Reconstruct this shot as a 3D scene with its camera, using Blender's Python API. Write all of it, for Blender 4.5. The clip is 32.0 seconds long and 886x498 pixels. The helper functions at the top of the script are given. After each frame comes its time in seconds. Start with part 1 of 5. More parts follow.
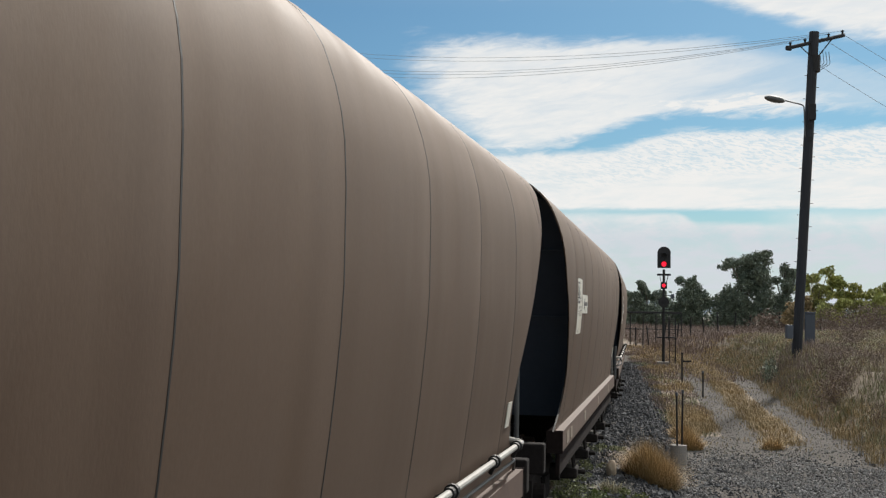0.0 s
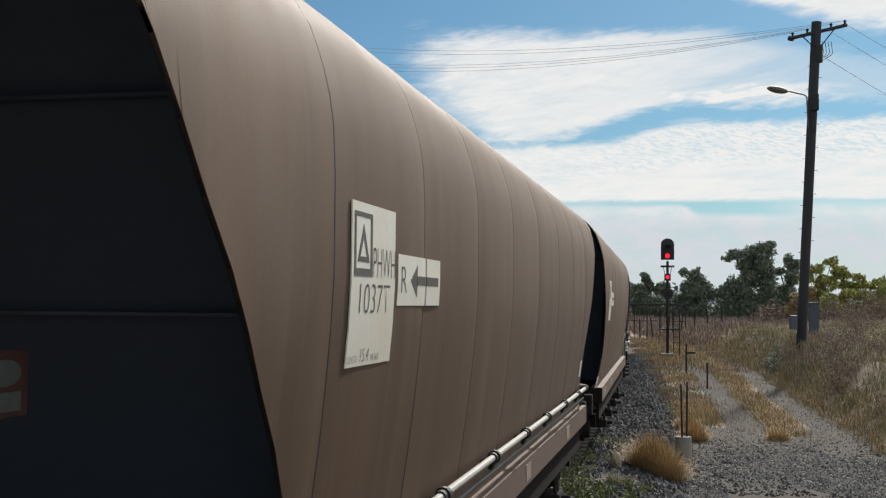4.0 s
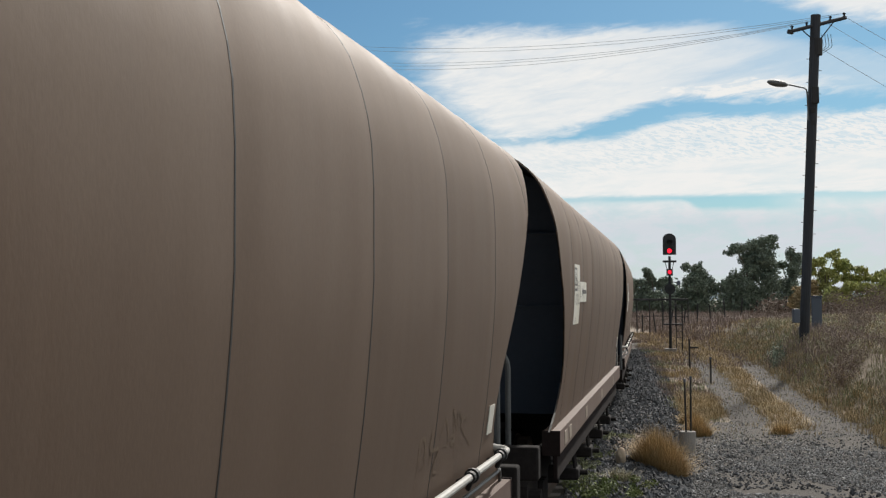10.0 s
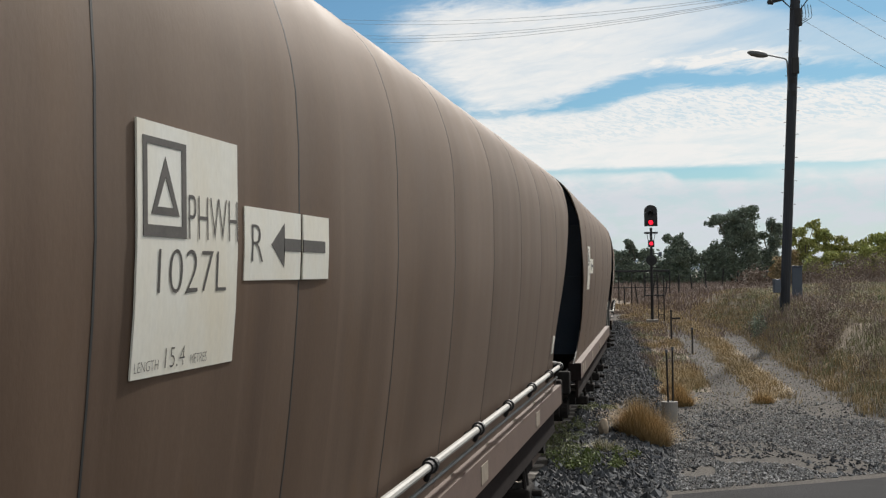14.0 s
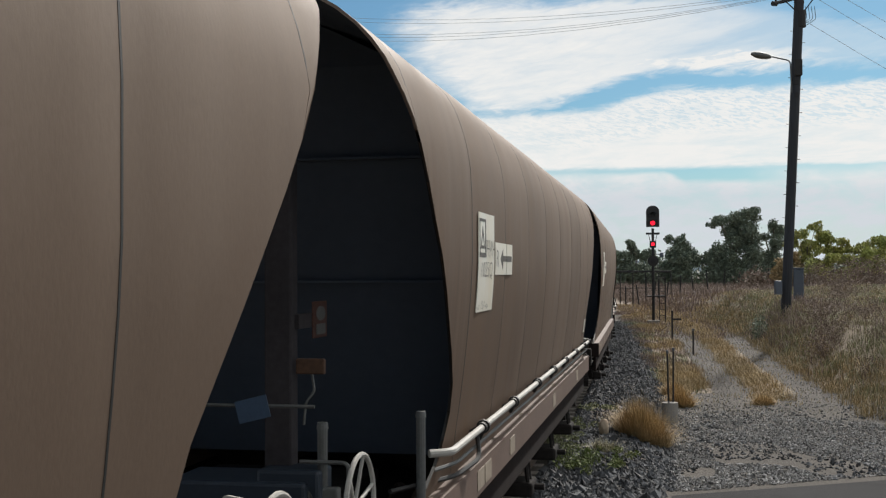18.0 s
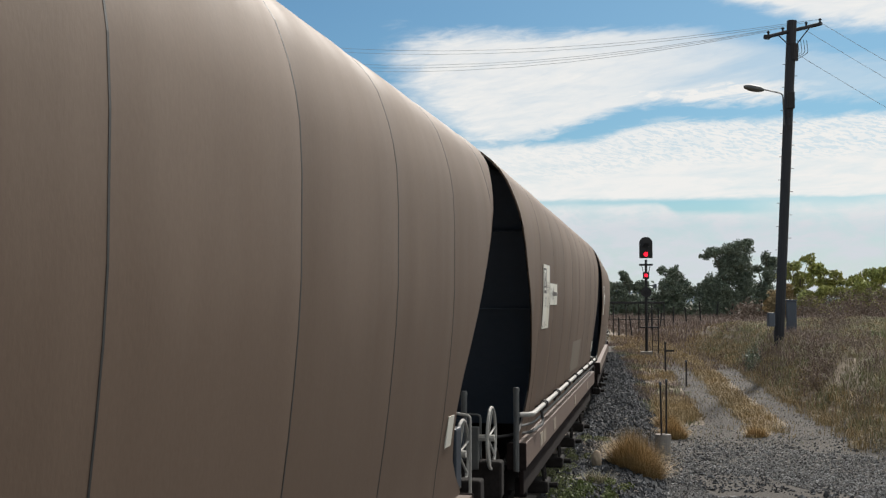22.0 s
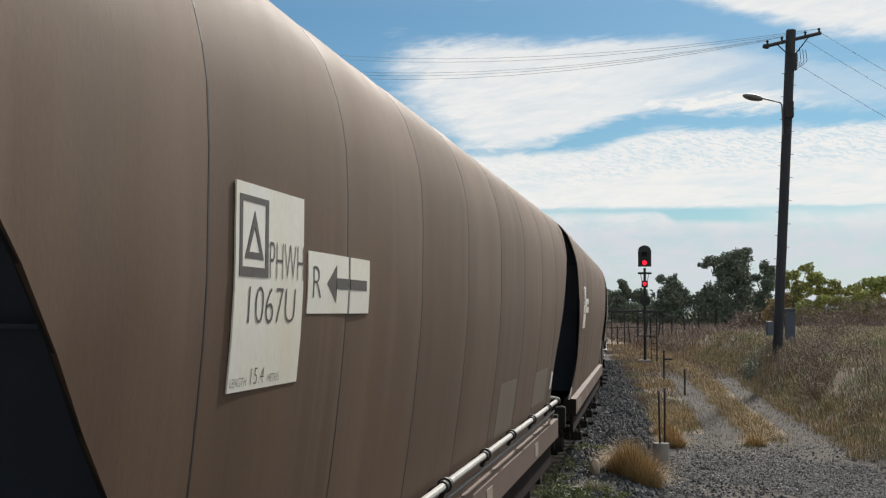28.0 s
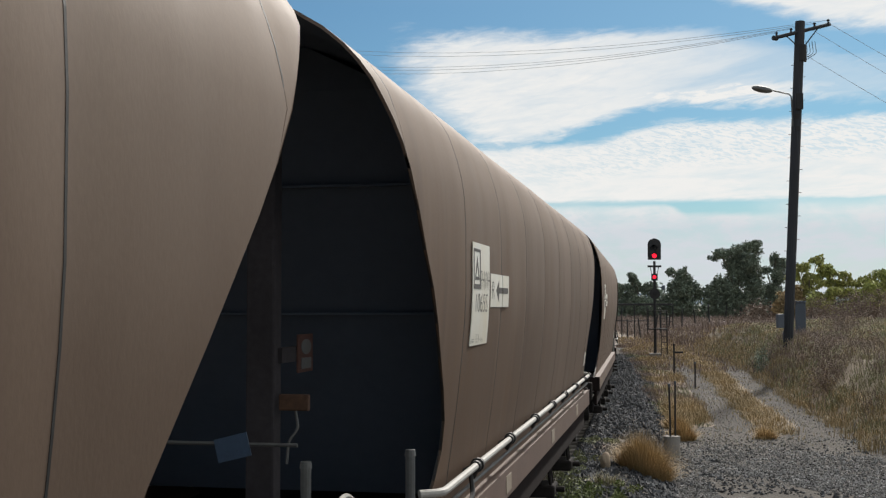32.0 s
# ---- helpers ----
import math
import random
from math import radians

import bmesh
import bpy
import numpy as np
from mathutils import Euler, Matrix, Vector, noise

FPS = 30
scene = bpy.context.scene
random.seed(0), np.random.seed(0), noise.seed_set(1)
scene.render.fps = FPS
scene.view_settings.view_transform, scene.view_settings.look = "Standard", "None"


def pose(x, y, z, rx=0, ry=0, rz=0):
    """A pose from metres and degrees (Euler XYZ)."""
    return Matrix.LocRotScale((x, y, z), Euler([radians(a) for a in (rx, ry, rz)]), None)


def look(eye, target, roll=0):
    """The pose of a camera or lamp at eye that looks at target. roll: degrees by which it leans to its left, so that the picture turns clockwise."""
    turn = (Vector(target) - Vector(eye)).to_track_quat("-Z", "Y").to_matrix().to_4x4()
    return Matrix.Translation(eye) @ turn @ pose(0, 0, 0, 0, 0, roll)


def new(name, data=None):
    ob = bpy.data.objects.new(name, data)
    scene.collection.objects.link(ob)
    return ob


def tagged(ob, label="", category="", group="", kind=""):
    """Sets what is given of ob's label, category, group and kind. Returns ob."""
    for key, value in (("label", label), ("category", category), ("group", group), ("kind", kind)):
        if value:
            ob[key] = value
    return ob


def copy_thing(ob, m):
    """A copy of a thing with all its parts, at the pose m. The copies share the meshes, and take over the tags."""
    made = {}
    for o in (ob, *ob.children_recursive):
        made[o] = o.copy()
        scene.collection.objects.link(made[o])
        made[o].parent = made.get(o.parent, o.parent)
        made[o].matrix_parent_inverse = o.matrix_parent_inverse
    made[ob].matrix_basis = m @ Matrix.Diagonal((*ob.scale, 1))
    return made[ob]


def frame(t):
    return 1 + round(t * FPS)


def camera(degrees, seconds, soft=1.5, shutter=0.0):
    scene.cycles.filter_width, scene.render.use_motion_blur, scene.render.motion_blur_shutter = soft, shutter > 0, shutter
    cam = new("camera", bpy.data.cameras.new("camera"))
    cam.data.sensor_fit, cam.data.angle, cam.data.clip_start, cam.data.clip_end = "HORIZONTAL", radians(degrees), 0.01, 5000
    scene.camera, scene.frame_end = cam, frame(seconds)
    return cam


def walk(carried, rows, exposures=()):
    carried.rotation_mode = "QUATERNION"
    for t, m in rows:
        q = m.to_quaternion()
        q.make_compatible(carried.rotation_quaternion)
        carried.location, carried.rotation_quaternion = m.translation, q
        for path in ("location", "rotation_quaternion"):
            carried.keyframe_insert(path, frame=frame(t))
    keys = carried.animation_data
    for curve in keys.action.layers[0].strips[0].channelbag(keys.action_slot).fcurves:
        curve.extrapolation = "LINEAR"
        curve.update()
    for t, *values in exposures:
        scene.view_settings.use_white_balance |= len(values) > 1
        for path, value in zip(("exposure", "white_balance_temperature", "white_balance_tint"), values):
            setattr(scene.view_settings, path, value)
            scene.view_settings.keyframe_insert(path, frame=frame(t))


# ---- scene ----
EYE_Z = 2.5
TURNS = [  # seconds, pitch, roll, yaw of the hand-held camera
    (0, 93.04, -0.93, -0.71), (0.5, 92.97, -0.74, -0.68), (1, 92.99, -0.64, -0.78), (1.5, 93.03, -0.64, -0.89),
    (2, 92.99, -0.58, -0.71), (2.5, 92.74, -0.48, -0.55), (3, 92.46, -0.33, -0.52), (3.5, 92.74, -0.43, -0.58),
    (5.5, 92.60, -0.54, -0.34), (6, 92.69, -0.45, -0.48), (6.5, 92.61, -0.45, -0.59), (7, 92.79, -0.43, -0.59),
    (7.5, 92.89, -0.43, -0.32), (8, 92.86, -0.36, -0.15), (8.5, 93.00, -0.24, -0.12), (9, 93.08, -0.12, -0.01),
    (9.5, 92.97, 0.07, -0.13), (10, 92.61, 0.24, -0.40), (10.5, 92.22, 0.44, -0.60), (11, 92.20, 0.65, -0.88),
    (11.5, 92.22, 0.86, -0.88), (12, 91.73, 0.97, -0.72), (12.5, 91.30, 0.96, -0.70), (13, 91.32, 0.80, -0.77),
    (13.5, 91.30, 0.77, -1.11), (14, 91.28, 0.78, -1.27), (14.5, 91.37, 0.72, -1.19), (16.5, 91.20, 0.49, -1.11),
    (17, 91.32, 0.37, -1.14), (17.5, 91.39, 0.34, -1.09), (18, 91.23, 0.31, -1.20), (18.5, 91.25, 0.38, -1.28),
    (19, 91.55, 0.39, -1.18), (19.5, 91.90, 0.30, -1.26), (20, 92.24, 0.29, -1.34), (20.5, 92.37, 0.32, -1.42),
    (21, 92.41, 0.20, -1.46), (21.5, 92.61, 0.10, -1.47), (22, 92.72, -0.01, -1.54), (22.5, 92.64, -0.13, -1.65),
    (23, 92.47, -0.13, -1.73), (23.5, 92.41, -0.17, -1.69), (24, 92.48, -0.35, -1.65), (24.5, 92.66, -0.20, -1.53),
    (26.5, 92.83, -0.27, -1.09), (27, 93.06, -0.18, -1.28), (27.5, 93.16, -0.11, -1.48), (28, 93.10, -0.23, -1.61),
    (28.5, 93.21, -0.21, -1.53), (29, 93.04, -0.25, -1.45), (29.5, 92.89, -0.29, -1.31), (30, 92.92, -0.28, -1.26),
    (30.5, 93.07, -0.32, -1.15), (31, 93.13, -0.18, -1.16), (31.5, 92.89, -0.05, -1.21), (32, 92.82, 0.10, -1.13),
]
cam = camera(42.0, 32.0, soft=1.3)
walk(cam, [(t, pose(0, 0, EYE_Z, a, b, c)) for t, a, b, c in TURNS])

# ---- world and sun ----
SUN_AZ, SUN_EL = radians(27), radians(38)     # azimuth clockwise from +y
world = bpy.data.worlds.new("sky")
scene.world = world
world.use_nodes = True


def build_sky():
    nt = world.node_tree
    nd, lk = nt.nodes, nt.links
    nd.clear()
    out = nd.new("ShaderNodeOutputWorld")
    bg = nd.new("ShaderNodeBackground")
    sky = nd.new("ShaderNodeTexSky")
    sky.sky_type, sky.sun_disc = "NISHITA", False
    sky.sun_elevation, sky.sun_rotation = SUN_EL, SUN_AZ
    sky.air_density, sky.dust_density, sky.ozone_density = 1.0, 0.6, 2.0
    tc = nd.new("ShaderNodeTexCoord")
    sep = nd.new("ShaderNodeSeparateXYZ")
    lk.new(tc.outputs["Generated"], sep.inputs[0])

    def math_(op, a, b=None, c=None, clamp=False):
        n = nd.new("ShaderNodeMath")
        n.operation, n.use_clamp = op, clamp
        for k, v in enumerate((a, b, c)):
            if v is None:
                continue
            if isinstance(v, (int, float)):
                n.inputs[k].default_value = v
            else:
                lk.new(v, n.inputs[k])
        return n.outputs[0]

    def ramp(v, a, b, lo=0.0, hi=1.0):
        n = nd.new("ShaderNodeMapRange")
        n.interpolation_type = "SMOOTHSTEP"
        lk.new(v, n.inputs[0])
        for k, w in enumerate((a, b, lo, hi)):
            n.inputs[k + 1].default_value = w
        return n.outputs[0]

    x, y, z = sep.outputs
    az = math_("MULTIPLY", math_("ARCTAN2", x, y), 57.2958)
    el = math_("MULTIPLY", math_("ARCSINE", z), 57.2958)

    def noise_(scale_az, scale_el, shift, detail=6.0, rough=0.55, warp=0.0, skew=0.0):
        comb = nd.new("ShaderNodeCombineXYZ")
        e2 = math_("ADD", el, math_("MULTIPLY", az, skew))
        lk.new(math_("MULTIPLY", az, scale_az), comb.inputs[0])
        lk.new(math_("MULTIPLY", e2, scale_el), comb.inputs[1])
        comb.inputs[2].default_value = shift
        n = nd.new("ShaderNodeTexNoise")
        n.inputs["Scale"].default_value, n.inputs["Detail"].default_value = 1.0, detail
        n.inputs["Roughness"].default_value, n.inputs["Distortion"].default_value = rough, warp
        lk.new(comb.outputs[0], n.inputs["Vector"])
        return n.outputs[0]

    wisp = noise_(0.11, 0.45, 3.1, 8, 0.62, 0.6, -0.10)
    fine = noise_(0.60, 2.6, 7.7, 6, 0.62, 0.5, -0.10)
    broad = noise_(0.045, 0.11, 5.2, 5, 0.55, 0.4, -0.05)
    puff = noise_(0.42, 0.75, 2.2, 7, 0.6, 0.3, 0.10)
    d1 = math_("SUBTRACT", wisp, 0.5)
    d2 = math_("SUBTRACT", fine, 0.5)

    def band(lo0, lo1, hi0, hi1, src):
        return math_("MULTIPLY", ramp(src, lo0, lo1), ramp(src, hi0, hi1, 1.0, 0.0))

    def plus(v, *terms):
        for k, d in terms:
            v = math_("ADD", v, math_("MULTIPLY", d, k))
        return v

    def minus(a, b):
        return math_("SUBTRACT", a, b)

    # broad bright bank of altocumulus, flat below, its top stepping up to the right
    bank_top = ramp(az, 7.0, 13.0, 7.85, 8.78)
    main = math_("MULTIPLY", ramp(plus(el, (0.5, d1), (0.3, d2)), 4.9, 5.25), ramp(plus(minus(el, bank_top), (0.7, d1), (0.9, d2)), -0.30, 0.25, 1.0, 0.0))
    # thin veil with a feathered left end, and the blue gap under it
    gap_top = ramp(az, 4.5, 12.5, 7.85, 9.60)
    veil_top = ramp(az, 12.0, 23.0, 13.6, 11.7)
    veil = math_("MULTIPLY", ramp(plus(minus(el, gap_top), (0.9, d1), (0.9, d2)), -0.15, 0.45), ramp(plus(minus(veil_top, el), (1.6, d1), (0.9, d2)), -0.1, 0.9))
    left_end = plus(minus(az, math_("MULTIPLY", math_("ABSOLUTE", minus(el, 11.8)), 0.95)), (5.0, d1), (2.5, d2))
    veil = math_("MULTIPLY", veil, ramp(left_end, -2.6, 0.8))
    veil = math_("MULTIPLY", veil, ramp(plus(az, (14.0, d1), (8.0, d2)), 9.5, 20.0, 0.92, 0.34))
    fibre = noise_(0.30, 1.9, 9.4, 8, 0.68, 0.7, -0.22)
    veil = math_("MULTIPLY", veil, ramp(fibre, 0.30, 0.56, 0.88, 1.0))
    main = math_("MULTIPLY", main, ramp(noise_(0.16, 1.3, 6.6, 8, 0.66, 0.5, -0.03), 0.30, 0.55, 0.80, 1.0))
    streak = math_("MULTIPLY", band(9.2, 9.9, 10.4, 11.0, plus(el, (1.6, d1), (0.8, d2))), math_("MULTIPLY", ramp(az, 6.0, 12.0), ramp(az, 16.0, 21.0, 1.0, 0.35)))
    streak = math_("MULTIPLY", streak, ramp(fine, 0.36, 0.56, 0.55, 1.0))
    upper = ramp(plus(minus(el, ramp(az, 11.0, 23.0, 15.2, 12.4)), (1.3, d1), (0.8, d2)), -0.1, 0.8, 0.0, 1.0)
    upper = math_("MULTIPLY", upper, ramp(plus(az, (6.0, d1)), 6.0, 12.0, 0.25, 1.0))
    low = math_("MULTIPLY", ramp(plus(el, (1.0, d1), (0.5, d2)), 5.6, 4.4, 0.0, 1.0), plus(ramp(puff, 0.36, 0.60, 0.70, 1.0), (0.25, d2)))
    gap_foot = ramp(az, 12.0, 13.2, 4.80, 4.30)
    gap = math_("MULTIPLY", math_("MULTIPLY", ramp(minus(plus(el, (0.5, d1), (0.3, d2)), gap_foot), -0.12, 0.22), ramp(plus(el, (0.4, d1), (0.2, d2)), 4.92, 5.10, 1.0, 0.0)), math_("MULTIPLY", ramp(az, 6.5, 12.5, 0.55, 1.0), ramp(az, 15.5, 18.6, 1.0, 0.12)))
    elsewhere = math_("MULTIPLY", math_("MULTIPLY", ramp(broad, 0.40, 0.58), ramp(el, 14.5, 22.0)), 0.92)   # the same thin cloud over the rest of the sky
    cloud = main
    for layer in (veil, streak, math_("MULTIPLY", upper, 0.92), low, elsewhere):
        cloud = math_("MAXIMUM", cloud, layer)
    cloud = math_("MULTIPLY", cloud, math_("SUBTRACT", 1.0, math_("MULTIPLY", gap, 0.88)))
    cloud = math_("MULTIPLY", cloud, math_("ADD", 0.70, math_("MULTIPLY", fine, 0.56)), clamp=True)
    mottle = noise_(2.3, 9.5, 4.4, 4, 0.6, 0.8, 0.22)
    near_top = math_("MULTIPLY", band(-2.2, -1.3, 0.0, 0.4, plus(minus(el, bank_top), (1.0, d1))), ramp(az, 4.0, 14.0, 0.3, 1.0))
    cloud = math_("MULTIPLY", cloud, math_("SUBTRACT", 1.0, math_("MULTIPLY", math_("MULTIPLY", ramp(mottle, 0.46, 0.60), near_top), 0.36)), clamp=True)
    tint = nd.new("ShaderNodeMix")
    tint.data_type = "RGBA"
    lk.new(cloud, tint.inputs[0])
    hue = nd.new("ShaderNodeMix")
    hue.data_type, hue.blend_type = "RGBA", "MULTIPLY"
    hue.inputs[0].default_value = 1.0
    lk.new(sky.outputs[0], hue.inputs[6])
    hue.inputs[7].default_value = SKY_TINT
    lk.new(hue.outputs[2], tint.inputs[6])
    shade = nd.new("ShaderNodeMix")
    shade.data_type = "RGBA"
    shade.inputs[6].default_value, shade.inputs[7].default_value = SKY_CLOUD, SKY_LOW_CLOUD
    lk.new(ramp(plus(el, (1.2, d1)), 5.4, 3.4, 0.0, 1.0), shade.inputs[0])
    lk.new(shade.outputs[2], tint.inputs[7])
    lk.new(tint.outputs[2], bg.inputs[0])
    bg.inputs[1].default_value = SKY_STRENGTH
    lk.new(bg.outputs[0], out.inputs[0])


SKY_STRENGTH = 0.10
SKY_TINT = (0.385, 0.60, 0.69, 1)
SKY_CLOUD = (8.7, 8.65, 8.45, 1)
SKY_LOW_CLOUD = (6.45, 6.85, 7.3, 1)
build_sky()
sun = new("sun", bpy.data.lights.new("sun", "SUN"))
sun.data.energy, sun.data.angle, sun.data.color = 4.4, radians(2.5), (1.0, 0.95, 0.88)
sun.matrix_world = look((0, 0, 60), (-60 * math.sin(SUN_AZ) * math.cos(SUN_EL), -60 * math.cos(SUN_AZ) * math.cos(SUN_EL), 60 - 60 * math.sin(SUN_EL)))


# ---- materials ----
def material(name, base, rough=0.7, metal=0.0, vary=0.15, scale=3.0, fine=40.0, bump=0.15, second=None, stretch=(1, 1, 1), bump_dist=0.01, spec=0.5, island=0.0, objvary=0.0):
    """A node material: base colour broken up by two noises, with a fine bump."""
    m = bpy.data.materials.new(name)
    m.use_nodes = True
    nt = m.node_tree
    nd, lk = nt.nodes, nt.links
    b = nd["Principled BSDF"]
    b.inputs["Roughness"].default_value, b.inputs["Metallic"].default_value = rough, metal
    b.inputs["Specular IOR Level"].default_value = spec
    tc = nd.new("ShaderNodeTexCoord")
    mp = nd.new("ShaderNodeMapping")
    mp.inputs["Scale"].default_value = stretch
    lk.new(tc.outputs["Object"], mp.inputs[0])

    def noise_(s, d):
        n = nd.new("ShaderNodeTexNoise")
        n.inputs["Scale"].default_value, n.inputs["Detail"].default_value, n.inputs["Roughness"].default_value = s, d, 0.6
        lk.new(mp.outputs[0], n.inputs["Vector"])
        return n

    n1, n2 = noise_(scale, 4), noise_(fine, 3)
    r1 = nd.new("ShaderNodeMapRange")
    lk.new(n1.outputs[0], r1.inputs[0])
    r1.inputs[1].default_value, r1.inputs[2].default_value = 0.3, 0.7
    mix = nd.new("ShaderNodeMix")
    mix.data_type = "RGBA"
    lk.new(r1.outputs[0], mix.inputs[0])
    second = second or tuple(c * (1 - 1.6 * vary) for c in base)
    mix.inputs[6].default_value, mix.inputs[7].default_value = (*base, 1), (*second, 1)
    hsv = nd.new("ShaderNodeHueSaturation")
    lk.new(mix.outputs[2], hsv.inputs["Color"])
    r2 = nd.new("ShaderNodeMapRange")
    lk.new(n2.outputs[0], r2.inputs[0])
    r2.inputs[1].default_value, r2.inputs[2].default_value = 0.25, 0.75
    r2.inputs[3].default_value, r2.inputs[4].default_value = 1 - vary, 1 + vary
    val = r2.outputs[0]
    for amount, node, socket in ((island, "ShaderNodeNewGeometry", "Random Per Island"), (objvary, "ShaderNodeObjectInfo", "Random")):
        if amount:
            g = nd.new(node)
            mr = nd.new("ShaderNodeMapRange")
            lk.new(g.outputs[socket], mr.inputs[0])
            mr.inputs[3].default_value, mr.inputs[4].default_value = 1 - amount, 1 + amount
            mu = nd.new("ShaderNodeMath")
            mu.operation = "MULTIPLY"
            lk.new(val, mu.inputs[0])
            lk.new(mr.outputs[0], mu.inputs[1])
            val = mu.outputs[0]
    lk.new(val, hsv.inputs["Value"])
    lk.new(hsv.outputs[0], b.inputs["Base Color"])
    if bump:
        bp = nd.new("ShaderNodeBump")
        bp.inputs["Strength"].default_value, bp.inputs["Distance"].default_value = bump, bump_dist
        lk.new(n2.outputs[0], bp.inputs["Height"])
        lk.new(bp.outputs[0], b.inputs["Normal"])
    return m


def glowing(name, colour, strength):
    m = bpy.data.materials.new(name)
    m.use_nodes = True
    b = m.node_tree.nodes["Principled BSDF"]
    b.inputs["Base Color"].default_value = (*colour, 1)
    b.inputs["Emission Color"].default_value = (*colour, 1)
    b.inputs["Emission Strength"].default_value = strength
    return m


def weathered_sheet():
    """Brown paint with upright wash streaks, dusty warm patches and a slight change from sheet to sheet."""
    m = bpy.data.materials.new("brown_painted_steel")
    m.use_nodes = True
    nd, lk = m.node_tree.nodes, m.node_tree.links
    b = nd["Principled BSDF"]
    tc, info = nd.new("ShaderNodeTexCoord"), nd.new("ShaderNodeObjectInfo")
    off = nd.new("ShaderNodeVectorMath")
    off.operation = "ADD"
    step = nd.new("ShaderNodeMath")
    step.operation = "MULTIPLY"
    step.inputs[1].default_value = 37.0
    lk.new(info.outputs["Random"], step.inputs[0])
    lk.new(tc.outputs["Object"], off.inputs[0])
    lk.new(step.outputs[0], off.inputs[1])

    def noise_(stretch, detail, lo, hi):
        mp = nd.new("ShaderNodeMapping")
        mp.inputs["Scale"].default_value = stretch
        lk.new(off.outputs[0], mp.inputs[0])
        n = nd.new("ShaderNodeTexNoise")
        n.inputs["Scale"].default_value, n.inputs["Detail"].default_value, n.inputs["Roughness"].default_value = 1.0, detail, 0.6
        lk.new(mp.outputs[0], n.inputs["Vector"])
        r = nd.new("ShaderNodeMapRange")
        lk.new(n.outputs[0], r.inputs[0])
        r.inputs[1].default_value, r.inputs[2].default_value = lo, hi
        return r.outputs[0]

    def mix(fac, x, y, kind="MIX"):
        n = nd.new("ShaderNodeMix")
        n.data_type, n.blend_type = "RGBA", kind
        for k, v in ((0, fac), (6, x), (7, y)):
            if isinstance(v, (tuple, float)):
                n.inputs[k].default_value = v
            else:
                lk.new(v, n.inputs[k])
        return n.outputs[2]

    streak = noise_((1.0, 2.6, 0.22), 3, 0.35, 0.72)
    wash = noise_((1.0, 7.0, 0.13), 2, 0.55, 0.82)
    soot = noise_((1.2, 3.2, 0.22), 4, 0.54, 0.78)
    broad = noise_((0.5, 1.1, 0.35), 3, 0.36, 0.66)
    warm = noise_((0.6, 1.6, 0.9), 5, 0.52, 0.74)
    speck = noise_((60, 60, 30), 3, 0.30, 0.70)
    c = mix(broad, (*BROWN, 1), (*(v * 0.81 for v in BROWN), 1))
    c = mix(streak, c, (BROWN[0] * 1.20, BROWN[1] * 1.23, BROWN[2] * 1.26, 1))
    c = mix(warm, c, (BROWN[0] * 1.10, BROWN[1] * 1.02, BROWN[2] * 0.86, 1))
    c = mix(wash, c, (BROWN[0] * 1.32, BROWN[1] * 1.36, BROWN[2] * 1.42, 1))
    c = mix(soot, c, (BROWN[0] * 0.80, BROWN[1] * 0.80, BROWN[2] * 0.84, 1))
    # road dust lies thicker towards the rear of each wagon
    sep = nd.new("ShaderNodeSeparateXYZ")
    lk.new(tc.outputs["Object"], sep.inputs[0])
    far_back, dusty = nd.new("ShaderNodeMath"), nd.new("ShaderNodeMapRange")
    far_back.operation, far_back.inputs[1].default_value = "MULTIPLY_ADD", 1.6
    lk.new(streak, far_back.inputs[0])
    lk.new(sep.outputs[1], far_back.inputs[2])
    dusty.interpolation_type = "SMOOTHSTEP"
    lk.new(far_back.outputs[0], dusty.inputs[0])
    for k, v in enumerate((-3.6, 2.6, 0.0, 0.9)):
        dusty.inputs[k + 1].default_value = v
    c = mix(dusty.outputs[0], c, (BROWN[0] * 1.30, BROWN[1] * 1.42, BROWN[2] * 1.55, 1))
    # sun-bleached, chalky paint with top light painted in on the upper curve, ending unevenly
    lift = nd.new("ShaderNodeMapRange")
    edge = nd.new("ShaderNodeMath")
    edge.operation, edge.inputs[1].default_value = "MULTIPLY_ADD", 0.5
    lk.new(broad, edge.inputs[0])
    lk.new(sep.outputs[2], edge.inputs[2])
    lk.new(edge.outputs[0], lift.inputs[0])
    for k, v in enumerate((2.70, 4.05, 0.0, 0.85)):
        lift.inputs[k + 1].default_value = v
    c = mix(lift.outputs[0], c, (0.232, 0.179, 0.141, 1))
    hsv = nd.new("ShaderNodeHueSaturation")
    lk.new(c, hsv.inputs["Color"])
    v1, v2, v3 = nd.new("ShaderNodeMapRange"), nd.new("ShaderNodeMapRange"), nd.new("ShaderNodeMath")
    lk.new(info.outputs["Random"], v1.inputs[0])
    v1.inputs[3].default_value, v1.inputs[4].default_value = 0.93, 1.06
    lk.new(speck, v2.inputs[0])
    v2.inputs[3].default_value, v2.inputs[4].default_value = 0.96, 1.04
    v3.operation = "MULTIPLY"
    lk.new(v1.outputs[0], v3.inputs[0])
    lk.new(v2.outputs[0], v3.inputs[1])
    lk.new(v3.outputs[0], hsv.inputs["Value"])
    lk.new(hsv.outputs[0], b.inputs["Base Color"])
    b.inputs["Specular IOR Level"].default_value = 0.16
    rr = nd.new("ShaderNodeMapRange")
    lk.new(streak, rr.inputs[0])
    rr.inputs[3].default_value, rr.inputs[4].default_value = 0.60, 0.72
    lk.new(rr.outputs[0], b.inputs["Roughness"])
    bp = nd.new("ShaderNodeBump")
